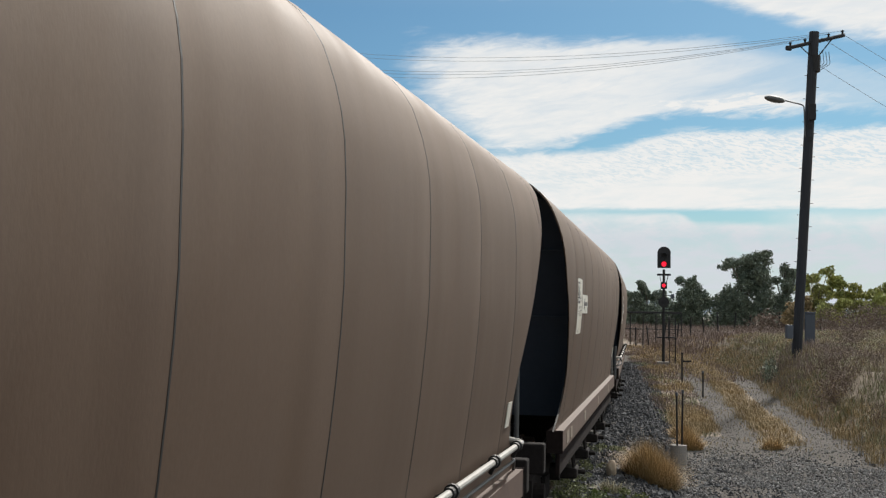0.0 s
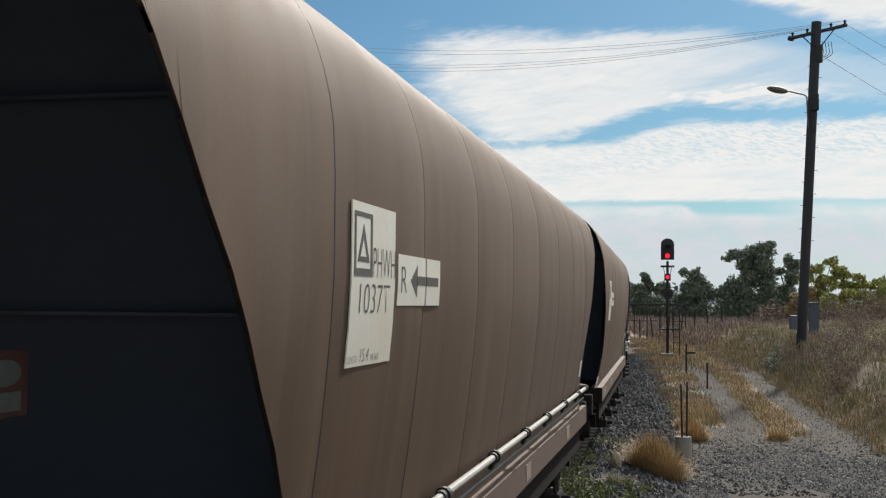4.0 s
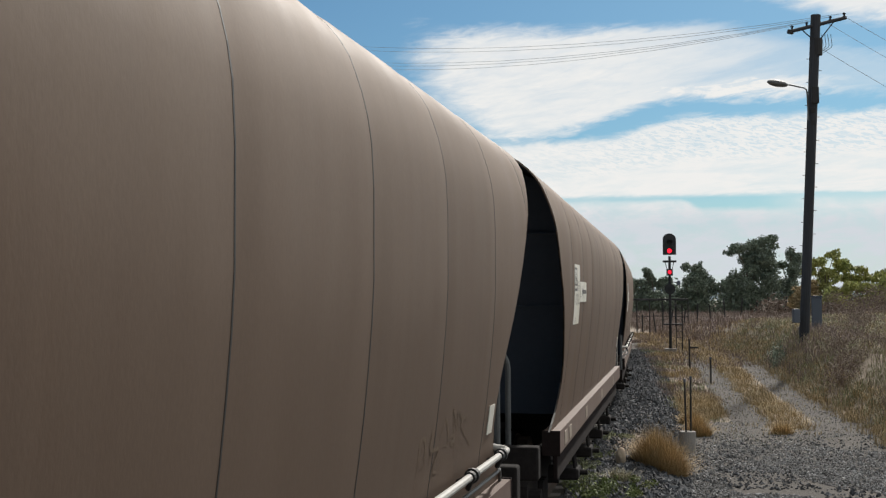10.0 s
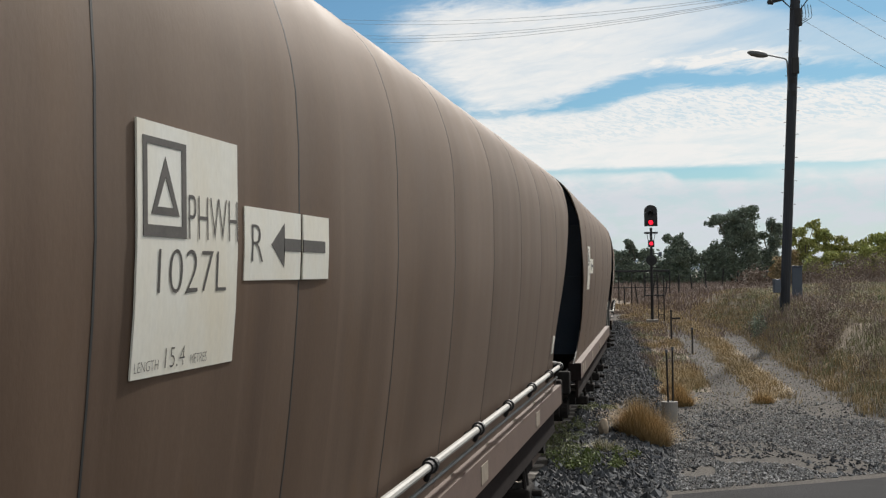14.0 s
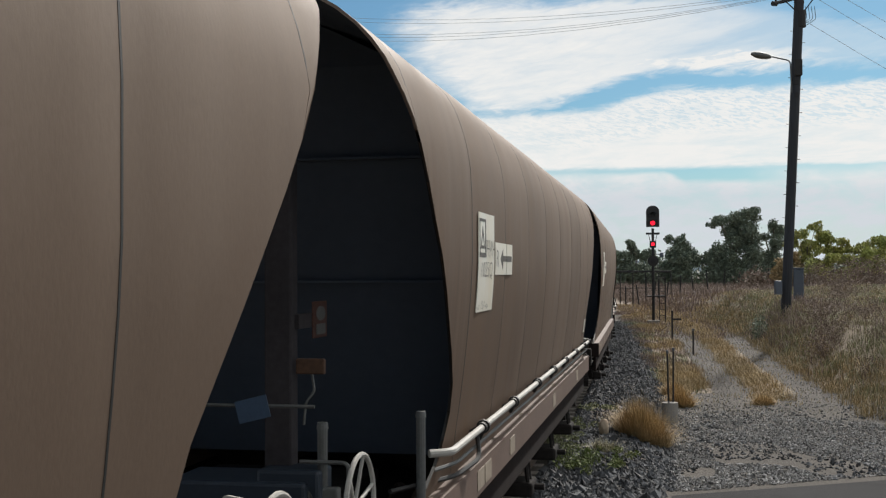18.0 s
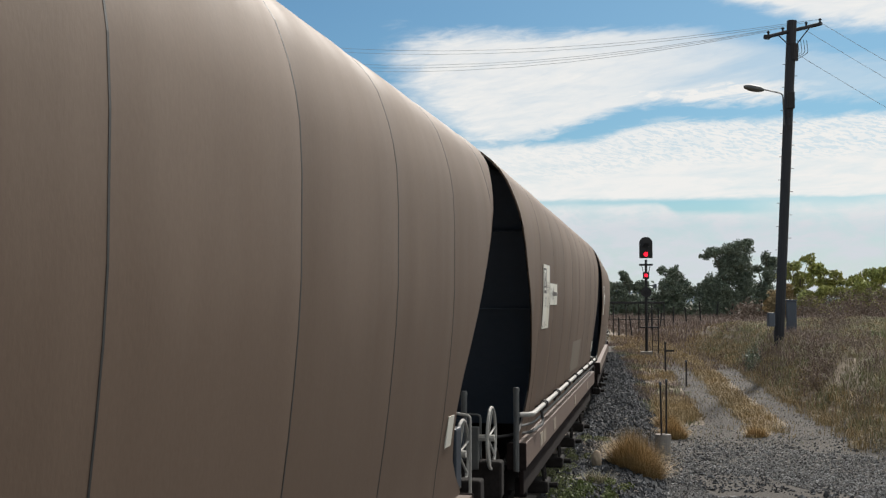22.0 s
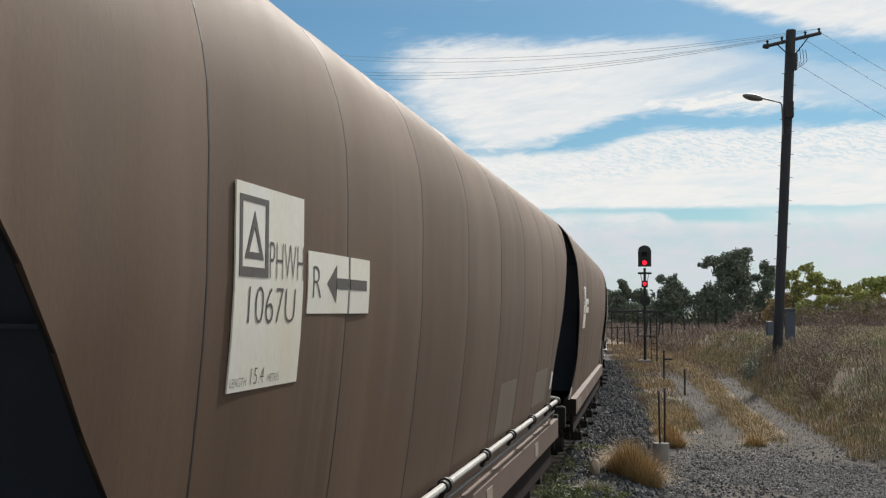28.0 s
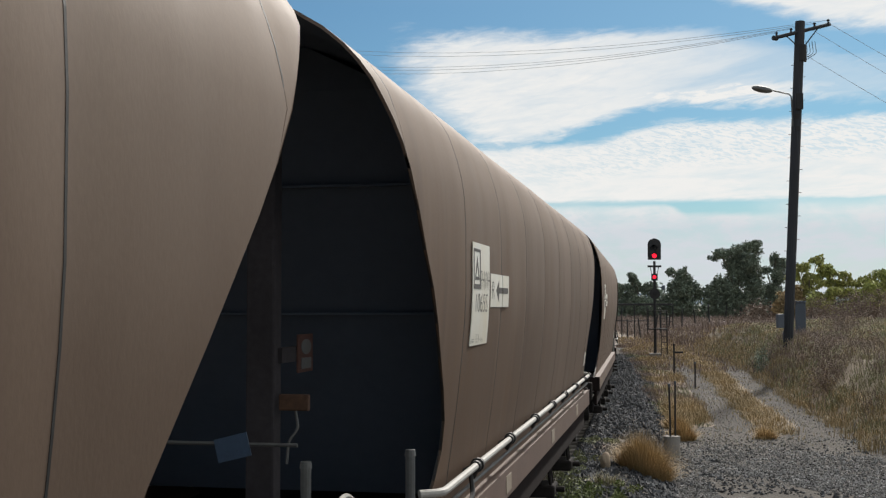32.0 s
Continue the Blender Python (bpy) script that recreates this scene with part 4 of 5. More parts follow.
# how far the first reference point of the train lies along the line, second by second where it is known
TRAIN_S = ((0, 65.36), (1, 59.11), (2, 52.94), (3, 46.62), (6, 27.841), (7, 21.627), (8, 15.204), (9, 8.958), (10, 2.524), (11, -3.854), (12, -10.198), (13, -16.681), (14, -23.017), (17, -42.342), (18, -48.901), (19, -55.394), (20, -62.199), (21, -68.662), (22, -75.287), (23, -81.798), (24, -88.427), (27, -108.193), (28, -114.791), (29, -121.573), (30, -128.181), (31, -134.905), (32, -141.664))


def train_at(t):
    """Hermite curve through TRAIN_S."""
    ts, vs = [a for a, _ in TRAIN_S], [b for _, b in TRAIN_S]
    n = len(ts)
    i = max(0, min(n - 2, sum(1 for a in ts if a <= t) - 1))

    def slope(j):
        a, b = max(j - 1, 0), min(j + 1, n - 1)
        return (vs[b] - vs[a]) / (ts[b] - ts[a])

    h = ts[i + 1] - ts[i]
    u = (t - ts[i]) / h
    return (2 * u ** 3 - 3 * u ** 2 + 1) * vs[i] + (u ** 3 - 2 * u ** 2 + u) * h * slope(i) + (3 * u ** 2 - 2 * u ** 3) * vs[i + 1] + (u ** 3 - u ** 2) * h * slope(i + 1)


def wagon_pose(k, t):
    s = train_at(t) + PITCH * k + 0.40 + (0.106 if k % 2 else 0.0)
    x, y, a = on_line(s)
    return pose(x, y, 0, 0, 0, a)


def motions():
    steps = [i * 0.5 for i in range(65)]
    for k, w in wagons.items():
        walk(w, [(t, wagon_pose(k, t)) for t in steps])
    # the wheels roll: less than a quarter turn from row to row
    fine = [i * 0.1 for i in range(321)]
    start = train_at(0)
    for ws in turning:
        y = ws.location.y
        walk(ws, [(t, pose(0, y, 0.44, math.degrees((start - train_at(t)) / 0.44) % 360)) for t in fine])
    for w in wagons.values():
        mine = [o for o in w.children if o.name.startswith("wheelset")]
        for o in mine:
            if o.animation_data is None:
                src = min(turning, key=lambda s: abs(s.location.y - o.location.y))
                o.rotation_mode = "QUATERNION"
                o.animation_data_create()
                o.animation_data.action = src.animation_data.action
                o.animation_data.action_slot = src.animation_data.action_slot


# ---- track bed ----
def build_track():
    for q in (-0.7525, 0.7525):
        verts, faces = [], []
        prof = ((-0.065, -0.17), (0.065, -0.17), (0.065, -0.155), (0.012, -0.135), (0.012, -0.045), (0.036, -0.035), (0.036, 0.0), (-0.036, 0.0), (-0.036, -0.035), (-0.012, -0.045), (-0.012, -0.135), (-0.065, -0.155))
        ss = np.linspace(-60, 170, 160)
        for s in ss:
            for a, z in prof:
                x, y, _ = on_line(s, q + a)
                verts.append((x, y, z - 0.003))
        n = len(prof)
        for i in range(len(ss) - 1):
            for k in range(n):
                faces.append((i * n + k, i * n + (k + 1) % n, (i + 1) * n + (k + 1) % n, (i + 1) * n + k))
        tagged(raw("rail", verts, faces, RAILSTEEL), "rusty steel rail under the train", "rail", "rails of the track")
    proto = None
    for i in range(110):
        x, y, a = on_line(-12 + i * 0.62)
        if proto is None:
            bm = box(-1.2, 1.2, -0.12, 0.12, -0.36, -0.185, 0.02)
            proto = part("sleeper", bm, SLEEPER)
            tagged(proto, "grey concrete sleeper half buried in ballast", "sleeper", "sleepers of the track")
            proto.matrix_basis = pose(x, y, 0, 0, 0, a)
        else:
            copy_thing(proto, pose(x, y, 0, 0, 0, a))


def scatter_stones(name, label, n, size, pick, seed, mat):
    """Loose broken stones, joined."""
    rng = np.random.default_rng(seed)
    P = pick(rng, n)
    n = len(P)
    base = np.array([(1, 0, 0), (-1, 0, 0), (0, 1, 0), (0, -1, 0), (0, 0, 1), (0, 0, -1)], float)
    tri = np.array([(0, 2, 4), (2, 1, 4), (1, 3, 4), (3, 0, 4), (2, 0, 5), (1, 2, 5), (3, 1, 5), (0, 3, 5)])
    V = np.repeat(base[None], n, 0) * rng.uniform(0.45, 1.25, (n, 6, 1)) + rng.normal(0, 0.18, (n, 6, 3))
    a = rng.uniform(0, 6.28, n)
    c, s = np.cos(a), np.sin(a)
    V = np.stack([V[..., 0] * c[:, None] - V[..., 1] * s[:, None], V[..., 0] * s[:, None] + V[..., 1] * c[:, None], V[..., 2] * 0.75], -1)
    V = V * (size * rng.lognormal(0, 0.35, n))[:, None, None] + P[:, None, :]
    F = (tri[None] + (np.arange(n) * 6)[:, None, None]).reshape(-1, 3)
    me = bpy.data.meshes.new(name)
    me.from_pydata(V.reshape(-1, 3).tolist(), [], F.tolist())
    me.materials.append(mat)
    return tagged(new(name, me), label, "stones", kind="stuff")


def band(s0, s1, q0, q1, near=1.0):
    """A picker of ground places in a strip along the line, denser near its start."""
    def pick(rng, n):
        u = rng.uniform(0, 1, n)
        s = s0 + (s1 - s0) * (u ** near if near else 1 - np.sqrt(u))      # near 0: thinning out to nothing
        q = rng.uniform(q0, q1, n)
        th = PSI + s / RADIUS
        x, y = ARC[0] + (R_LINE + q) * np.cos(th), ARC[1] + (R_LINE + q) * np.sin(th)
        ok = s > np.where(q < 2.6, 9.0, 14.5 + 0.60 * q)      # nothing loose on the asphalt
        return np.stack([x, y, ground_z(x, y) + 0.01], -1)[ok]
    return pick


def patchy(P, seed, floor):
    """Of the places P those where a slow wave pattern lies above the floor, so that plants stand in patches."""
    x, y = P[:, 0], P[:, 1]
    f = np.sin(1.15 * x + 0.5 * y + seed) + np.sin(0.62 * y - 0.9 * x + 2.3 * seed) + 0.7 * np.sin(2.1 * x + 1.3 * y + 3.1 * seed) + 0.5 * np.sin(1.9 * y - 2.7 * x + seed)
    return P[f > floor]


def grass(name, label, P, height, mat, seed, blades=14, spread=0.10, lean=0.35, width=0.006, category="grass", parent=None):
    """Tufts of bent blades at the places P, joined."""
    rng = np.random.default_rng(seed)
    n = len(P)
    m = n * blades
    root = np.repeat(P, blades, 0) + np.concatenate([rng.normal(0, spread, (m, 2)), np.zeros((m, 1))], 1)
    h = np.repeat(height * rng.uniform(0.6, 1.25, n), blades) * rng.uniform(0.55, 1.1, m)
    a = rng.uniform(0, 6.283, m)
    l = h * np.abs(rng.normal(lean, 0.2, m))
    d = np.stack([np.cos(a), np.sin(a), np.zeros(m)], -1)
    side = np.stack([-np.sin(a), np.cos(a), np.zeros(m)], -1) * (width * rng.uniform(0.6, 1.4, m))[:, None]
    mid = root + d * (l * 0.35)[:, None] + np.array([0, 0, 1]) * (h * 0.6)[:, None]
    tip = root + d * l[:, None] + np.array([0, 0, 1]) * (h * (1 - 0.25 * (l / h)))[:, None]
    V = np.stack([root - side, root + side, mid + side * 0.8, mid - side * 0.8, tip], 1).reshape(-1, 3)
    F = []
    for i in range(m):
        k = i * 5
        F.append((k, k + 1, k + 2, k + 3))
        F.append((k + 3, k + 2, k + 4))
    me = bpy.data.meshes.new(name)
    me.from_pydata(V.tolist(), [], F)
    me.materials.append(mat)
    ob = new(name, me)
    if parent is not None:
        ob.parent = parent
        return ob
    return tagged(ob, label, category, kind="stuff")


def tuft_at(name, label, x, y, n, radius, height, mat, seed, blades=12, width=0.004):
    """One domed clump of fine grass, its blades fanning outwards, as a thing of its own."""
    rng = np.random.default_rng(seed)
    m = n * blades
    a, u = rng.uniform(0, 6.283, m), np.sqrt(rng.uniform(0, 1, m))
    d = np.stack([np.cos(a), np.sin(a), np.zeros(m)], -1)
    px, py = x + 0.62 * radius * u * d[:, 0], y + 0.62 * radius * u * d[:, 1]
    root = np.stack([px, py, ground_z(px, py) - 0.02], -1)
    h = height * (1.08 - 0.62 * u ** 2) * rng.uniform(0.30, 1.12, m)
    out = radius * (0.18 + 0.55 * u) * rng.uniform(0.1, 1.4, m)
    b = np.where(rng.uniform(0, 1, m) < 0.45, rng.uniform(0, 6.283, m), a + rng.normal(0, 0.6, m))
    e = np.stack([np.cos(b), np.sin(b), np.zeros(m)], -1)
    side = np.stack([-np.sin(b), np.cos(b), np.zeros(m)], -1) * (width * rng.uniform(0.5, 1.3, m))[:, None]
    up = np.array([0, 0, 1.0])
    mid = root + e * (out * 0.3)[:, None] + up * (h * 0.6)[:, None]
    tip = root + e * out[:, None] + up * h[:, None]
    V = np.stack([root - side, root + side, mid + side * 0.8, mid - side * 0.8, tip], 1).reshape(-1, 3)
    F = []
    for k in range(0, m * 5, 5):
        F += [(k, k + 1, k + 2, k + 3), (k + 3, k + 2, k + 4)]
    ob = raw(name, V, F, mat)
    return tagged(ob, label, "grass clump")


def foliage(name, centres, mat, n, size, seed, parent):
    """A crown of small leaf clumps: crossed leaves scattered in ellipsoids (centre, radii)."""
    rng = np.random.default_rng(seed)
    V, F = [], []
    wts = np.array([r[0] * r[1] * r[2] for _, r in centres]) ** 0.7
    for (c, r), cnt in zip(centres, (n * wts / wts.sum()).astype(int)):
        u = rng.normal(0, 1, (cnt, 3))
        u /= np.linalg.norm(u, axis=1)[:, None]
        p = np.array(c) + u * (rng.uniform(0.35, 1.0, cnt) ** 0.55)[:, None] * np.array(r) * (1 + 0.28 * np.sin(u[:, :1] * 7 + u[:, 1:2] * 5 + seed) * np.cos(u[:, 2:3] * 6))
        for q in p:
            a = rng.normal(0, 1, 3)
            a /= np.linalg.norm(a)
            b = np.cross(a, rng.normal(0, 1, 3))
            b /= np.linalg.norm(b)
            s = size * rng.uniform(0.5, 1.5)
            k = len(V)
            V += [tuple(q - a * s), tuple(q + b * s * 0.45), tuple(q + a * s), tuple(q - b * s * 0.45)]
            F.append((k, k + 1, k + 2, k + 3))
    return raw(name, V, F, mat, parent)


def ragged(clumps, seed, n=7):
    """Each ellipsoid broken up into smaller ones, so that the crown has gaps and an uneven edge."""
    rng = np.random.default_rng(seed)
    out = [(c, tuple(0.82 * v for v in r)) for c, r in clumps]
    for c, r in clumps:
        for _ in range(n):
            u = rng.normal(0, 1, 3)
            u *= rng.uniform(0.25, 0.95) / np.linalg.norm(u)
            k = rng.uniform(0.30, 0.55)
            out.append((tuple(np.array(c) + u * np.array(r)), tuple(k * v for v in (r[0], r[1], r[2] * 1.25))))
    return out


def tree(name, label, x, y, trunk_h, limbs, clumps, leaf, n, size, seed, r=0.2, z=None):
    """A tree with tapered trunk, limbs to its clumps and a ragged crown."""
    t = new(name)
    t.empty_display_size = 0.4
    z = gz(x, y) - 0.1 if z is None else z
    t.location = (x, y, z)
    tagged(t, label, "tree")
    rng = random.Random(seed)
    bm = bmesh.new()
    fork = Vector((rng.uniform(-0.2, 0.2), 0, trunk_h))
    tube([(0, 0, 0), (0.05 * trunk_h * rng.uniform(-1, 1), 0, trunk_h * 0.5), fork], r, 8, bm)
    part("trunk", bm, BARK, t)
    for c, rad in clumps[:limbs]:
        c = Vector(c)
        m = fork.lerp(c, 0.5) + Vector((rng.uniform(-0.3, 0.3), 0, 0.15 * (c - fork).length))
        part("limb", tube([fork - Vector((0, 0, 0.2)), m, c], r * 0.4, 6), BARK, t)
    foliage("crown", ragged(clumps, seed), leaf, int(n * 2.6), size * 0.9, seed, t)
    return t


# ---- signal, poles and posts ----
def signal_mast(x, y):
    z = gz(x, y)
    m = new("railway_signal")
    m.location, m.rotation_euler = (x, y, z + 0.15), (0, 0, radians(-11))
    tagged(m, "black railway colour-light signal showing two red lights", "railway signal")
    part("base_block", box(-0.3, 0.3, -0.3, 0.3, -0.5, 0.12, 0.03), CONCRETE, m)
    part("mast", rod((0, 0, 0.1), (0, 0, 4.75), 0.075, 0.065, 12), STEELPOST, m)
    # main head: backboard with rounded top, hood and lamp
    o = [(-0.33, 0.0), (0.33, 0.0)] + [(0.33 * math.cos(a), 0.78 + 0.30 * math.sin(a)) for a in [math.pi * k / 12 for k in range(13)]]
    bm = bmesh.new()
    f0 = [bm.verts.new((a, -0.12, 4.82 + b)) for a, b in o]
    f1 = [bm.verts.new((a, -0.06, 4.82 + b)) for a, b in o]
    for i in range(len(o)):
        bm.faces.new((f0[i], f0[(i + 1) % len(o)], f1[(i + 1) % len(o)], f1[i]))
    bm.faces.new(f0)
    bm.faces.new(list(reversed(f1)))
    bmesh.ops.recalc_face_normals(bm, faces=bm.faces)
    head = part("signal_head", bm, SIGNALBLACK, m, "black signal head with a rounded top")
    part("head_case", box(-0.2, 0.2, -0.06, 0.2, 4.86, 5.7, 0.03), SIGNALBLACK, m)
    for z2, lit in ((5.02, True), (5.42, False)):
        part("lens", rod((0, -0.15, z2), (0, -0.125, z2), 0.115, None, 20), LAMP_RED if lit else SIGNALBLACK, head, "glowing red lens" if lit else "unlit lens")
        bm = bmesh.new()
        arc = [radians(a) for a in range(-20, 201, 20)]
        ra = [bm.verts.new((0.16 * math.cos(a), -0.12, z2 + 0.16 * math.sin(a))) for a in arc]
        rb = [bm.verts.new((0.15 * math.cos(a), -0.38, z2 + 0.15 * math.sin(a))) for a in arc]
        for i in range(len(arc) - 1):
            bm.faces.new((ra[i], ra[i + 1], rb[i + 1], rb[i]))
        part("hood", bm, SIGNALBLACK, head)
    part("cross_arm", box(-0.34, 0.34, -0.05, 0.05, 4.44, 4.54, 0.01), STEELPOST, m)
    part("lower_lamp_case", box(-0.16, 0.16, -0.05, 0.18, 3.77, 4.12, 0.03), SIGNALBLACK, m)
    part("lower_lens", rod((0, -0.10, 3.95), (0, -0.05, 3.95), 0.085, None, 18), LAMP_RED, m, "small glowing red lens")
    part("marker_disc", rod((0, -0.11, 3.1), (0, -0.06, 3.1), 0.27, None, 24), SIGNALBLACK, m, "unlit round marker light")
    part("marker_centre", rod((0, -0.16, 3.1), (0, -0.11, 3.1), 0.12, None, 16), STEELPOST, m)
    for sx in (-0.21, 0.21):
        part("stay", rod((sx, 0.02, 4.46), (sx * 0.62, 0.02, 4.08), 0.016, None, 6), STEELPOST, m)
    # ladder and cage
    for sx in (0.30, 0.58):
        part("ladder_rail", rod((sx, 0.1, 0.0), (sx, 0.1, 2.35), 0.022, None, 6), STEELPOST, m)
    for i in range(7):
        part("rung", rod((0.30, 0.1, 0.35 + i * 0.3), (0.58, 0.1, 0.35 + i * 0.3), 0.014, None, 6), STEELPOST, m)
    for i, z2 in enumerate((2.72, 3.42)):
        part("step_bracket", box(0.05, 0.42, -0.02, 0.04, z2, z2 + 0.04, 0.006), STEELPOST, m)
    part("platform", box(-0.32, 0.62, -0.25, 0.35, 1.30, 1.36, 0.01), STEELPOST, m)
    for sx in (-0.32, -0.05, 0.6):
        part("cage_post", rod((sx, -0.2, 0.1 if sx == 0.6 else 1.3), (sx, -0.2, 2.3 if sx != -0.05 else 1.9), 0.02, None, 6), STEELPOST, m)
    part("cage_rail", rod((-0.32, -0.2, 2.25), (0.6, -0.2, 2.25), 0.018, None, 6), STEELPOST, m)
    part("small_box", box(0.36, 0.52, -0.1, 0.08, 3.30, 3.52, 0.01), CABINET, m)
    return m


def power_pole(x, y, top, lean_x):
    z = gz(x, y) - 0.3
    p = new("power_pole")
    p.location = (x, y, z)
    h = top - z
    tagged(p, "tall weathered timber power pole with a cross-arm and street light", "power pole")
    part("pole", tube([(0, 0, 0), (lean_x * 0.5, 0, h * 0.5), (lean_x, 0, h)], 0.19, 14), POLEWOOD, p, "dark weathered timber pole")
    tx = lean_x
    for i in range(19):
        zz, side = 3.2 + i * 0.46, 1 if i % 2 else -1
        cx = lean_x * zz / h + side * 0.17
        part("step_bolt", rod((cx, -0.02, zz), (cx + side * 0.13, -0.02, zz), 0.011, None, 6), STEELPOST, p)
    a0, a1 = (tx - 1.12, -0.25, h - 0.72), (tx + 1.28, 0.25, h - 0.04)
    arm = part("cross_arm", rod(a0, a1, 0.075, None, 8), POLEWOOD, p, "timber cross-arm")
    part("arm_end_cap", rod(Vector(a0) - Vector((0.05, 0.02, 0)), Vector(a0) + Vector((0.12, 0.06, 0)), 0.1, None, 8), STEELPOST, arm)
    for t in (0.04, 0.3, 0.72, 0.97):
        c = Vector(a0).lerp(Vector(a1), t)
        ins = part("insulator", rod(c + Vector((0, 0, 0.05)), c + Vector((0, 0, 0.22)), 0.045, 0.03, 10), STEELPOST, p)
        part("insulator_cap", rod(c + Vector((0, 0, 0.16)), c + Vector((0, 0, 0.19)), 0.065, None, 10), STEELPOST, ins)
    for t in (0.2, 0.8):
        part("arm_brace", rod(Vector(a0).lerp(Vector(a1), t), (tx, -0.1, h - 1.15), 0.025, None, 6), STEELPOST, p)
    part("fuse_box", box(tx - 0.30, tx - 0.02, -0.3, -0.1, h - 3.55, h - 2.9, 0.02), STEELPOST, p)
    part("steel_band", rod((tx, 0, h - 1.6), (tx, 0, h - 0.95), 0.225, None, 14), STEELPOST, p)
    for zz, r in ((h - 4.4, 0.05), (h - 3.9, 0.04)):
        part("bracket", box(tx - 0.32, tx - 0.15, -0.2, -0.06, zz, zz + 0.2, 0.01), STEELPOST, p)
    lx, lz = tx * 0.7, h - 3.0
    light = part("street_light_arm", tube(bend([(lx - 0.2, -0.15, lz - 1.2), (lx - 0.24, -0.15, lz + 0.05), (lx - 1.1, -0.3, lz + 0.2)], 0.15), 0.028, 8), RAILGREY, p, "grey bracket arm")
    bm = bmesh.new()
    got = bmesh.ops.create_uvsphere(bm, u_segments=16, v_segments=10, radius=1)
    bmesh.ops.scale(bm, vec=(0.42, 0.17, 0.13), verts=bm.verts)
    bmesh.ops.rotate(bm, cent=(0, 0, 0), matrix=Matrix.Rotation(radians(10), 3, "Y"), verts=bm.verts)
    bmesh.ops.translate(bm, vec=(lx - 1.45, -0.34, lz + 0.22), verts=bm.verts)
    part("lamp_housing", bm, RAILGREY, light, "oval street lamp housing", True)
    for i in range(4):
        c = Vector((tx + 0.25 + i * 0.12, 0.1, h - 0.75))
        part("jumper_wire", tube(bend([c, c + Vector((0.06, 0, -0.5)), (tx + 0.1, 0, h - 1.3 - 0.1 * i)], 0.12), 0.012, 5), BLACK, p)
    part("meter_box", box(-0.46, -0.20, -0.3, -0.05, 1.62 - z, 2.16 - z, 0.02), CABINET, p, "small grey meter box")
    return p, (x, y, z), h


def wire(a, b, sag, thick=0.008, name="power_line"):
    a, b = Vector(a), Vector(b)
    pts = [a.lerp(b, t) - Vector((0, 0, sag * 4 * t * (1 - t))) for t in np.linspace(0, 1, 25)]
    ob = part(name, tube(pts, thick * 1.3, 6), WIRE)
    return tagged(ob, "thin dark overhead power line", "power line", "power lines")


def steel_picket(x, y, h, r=0.035, lean=0.0, arm=False):
    z = gz(x, y)
    p = new("marker_post")
    p.location = (x, y, z)
    tagged(p, "thin dark steel marker post in dry grass", "post", "marker posts")
    part("stake", box(-r, r, -r, r, -0.2, h, 0.008), SIGNALBLACK, p)
    part("stake_tip", box(-r * 1.3, r * 1.3, -r * 1.3, r * 1.3, h, h + 0.07, 0.01), CABINET if not arm else STEELPOST, p)
    if arm:
        part("side_tag", box(0.0, 0.36, -0.02, 0.02, h * 0.74, h * 0.74 + 0.07, 0.005), STEELPOST, p)
    p.rotation_euler = (0, radians(lean), 0)
    return p


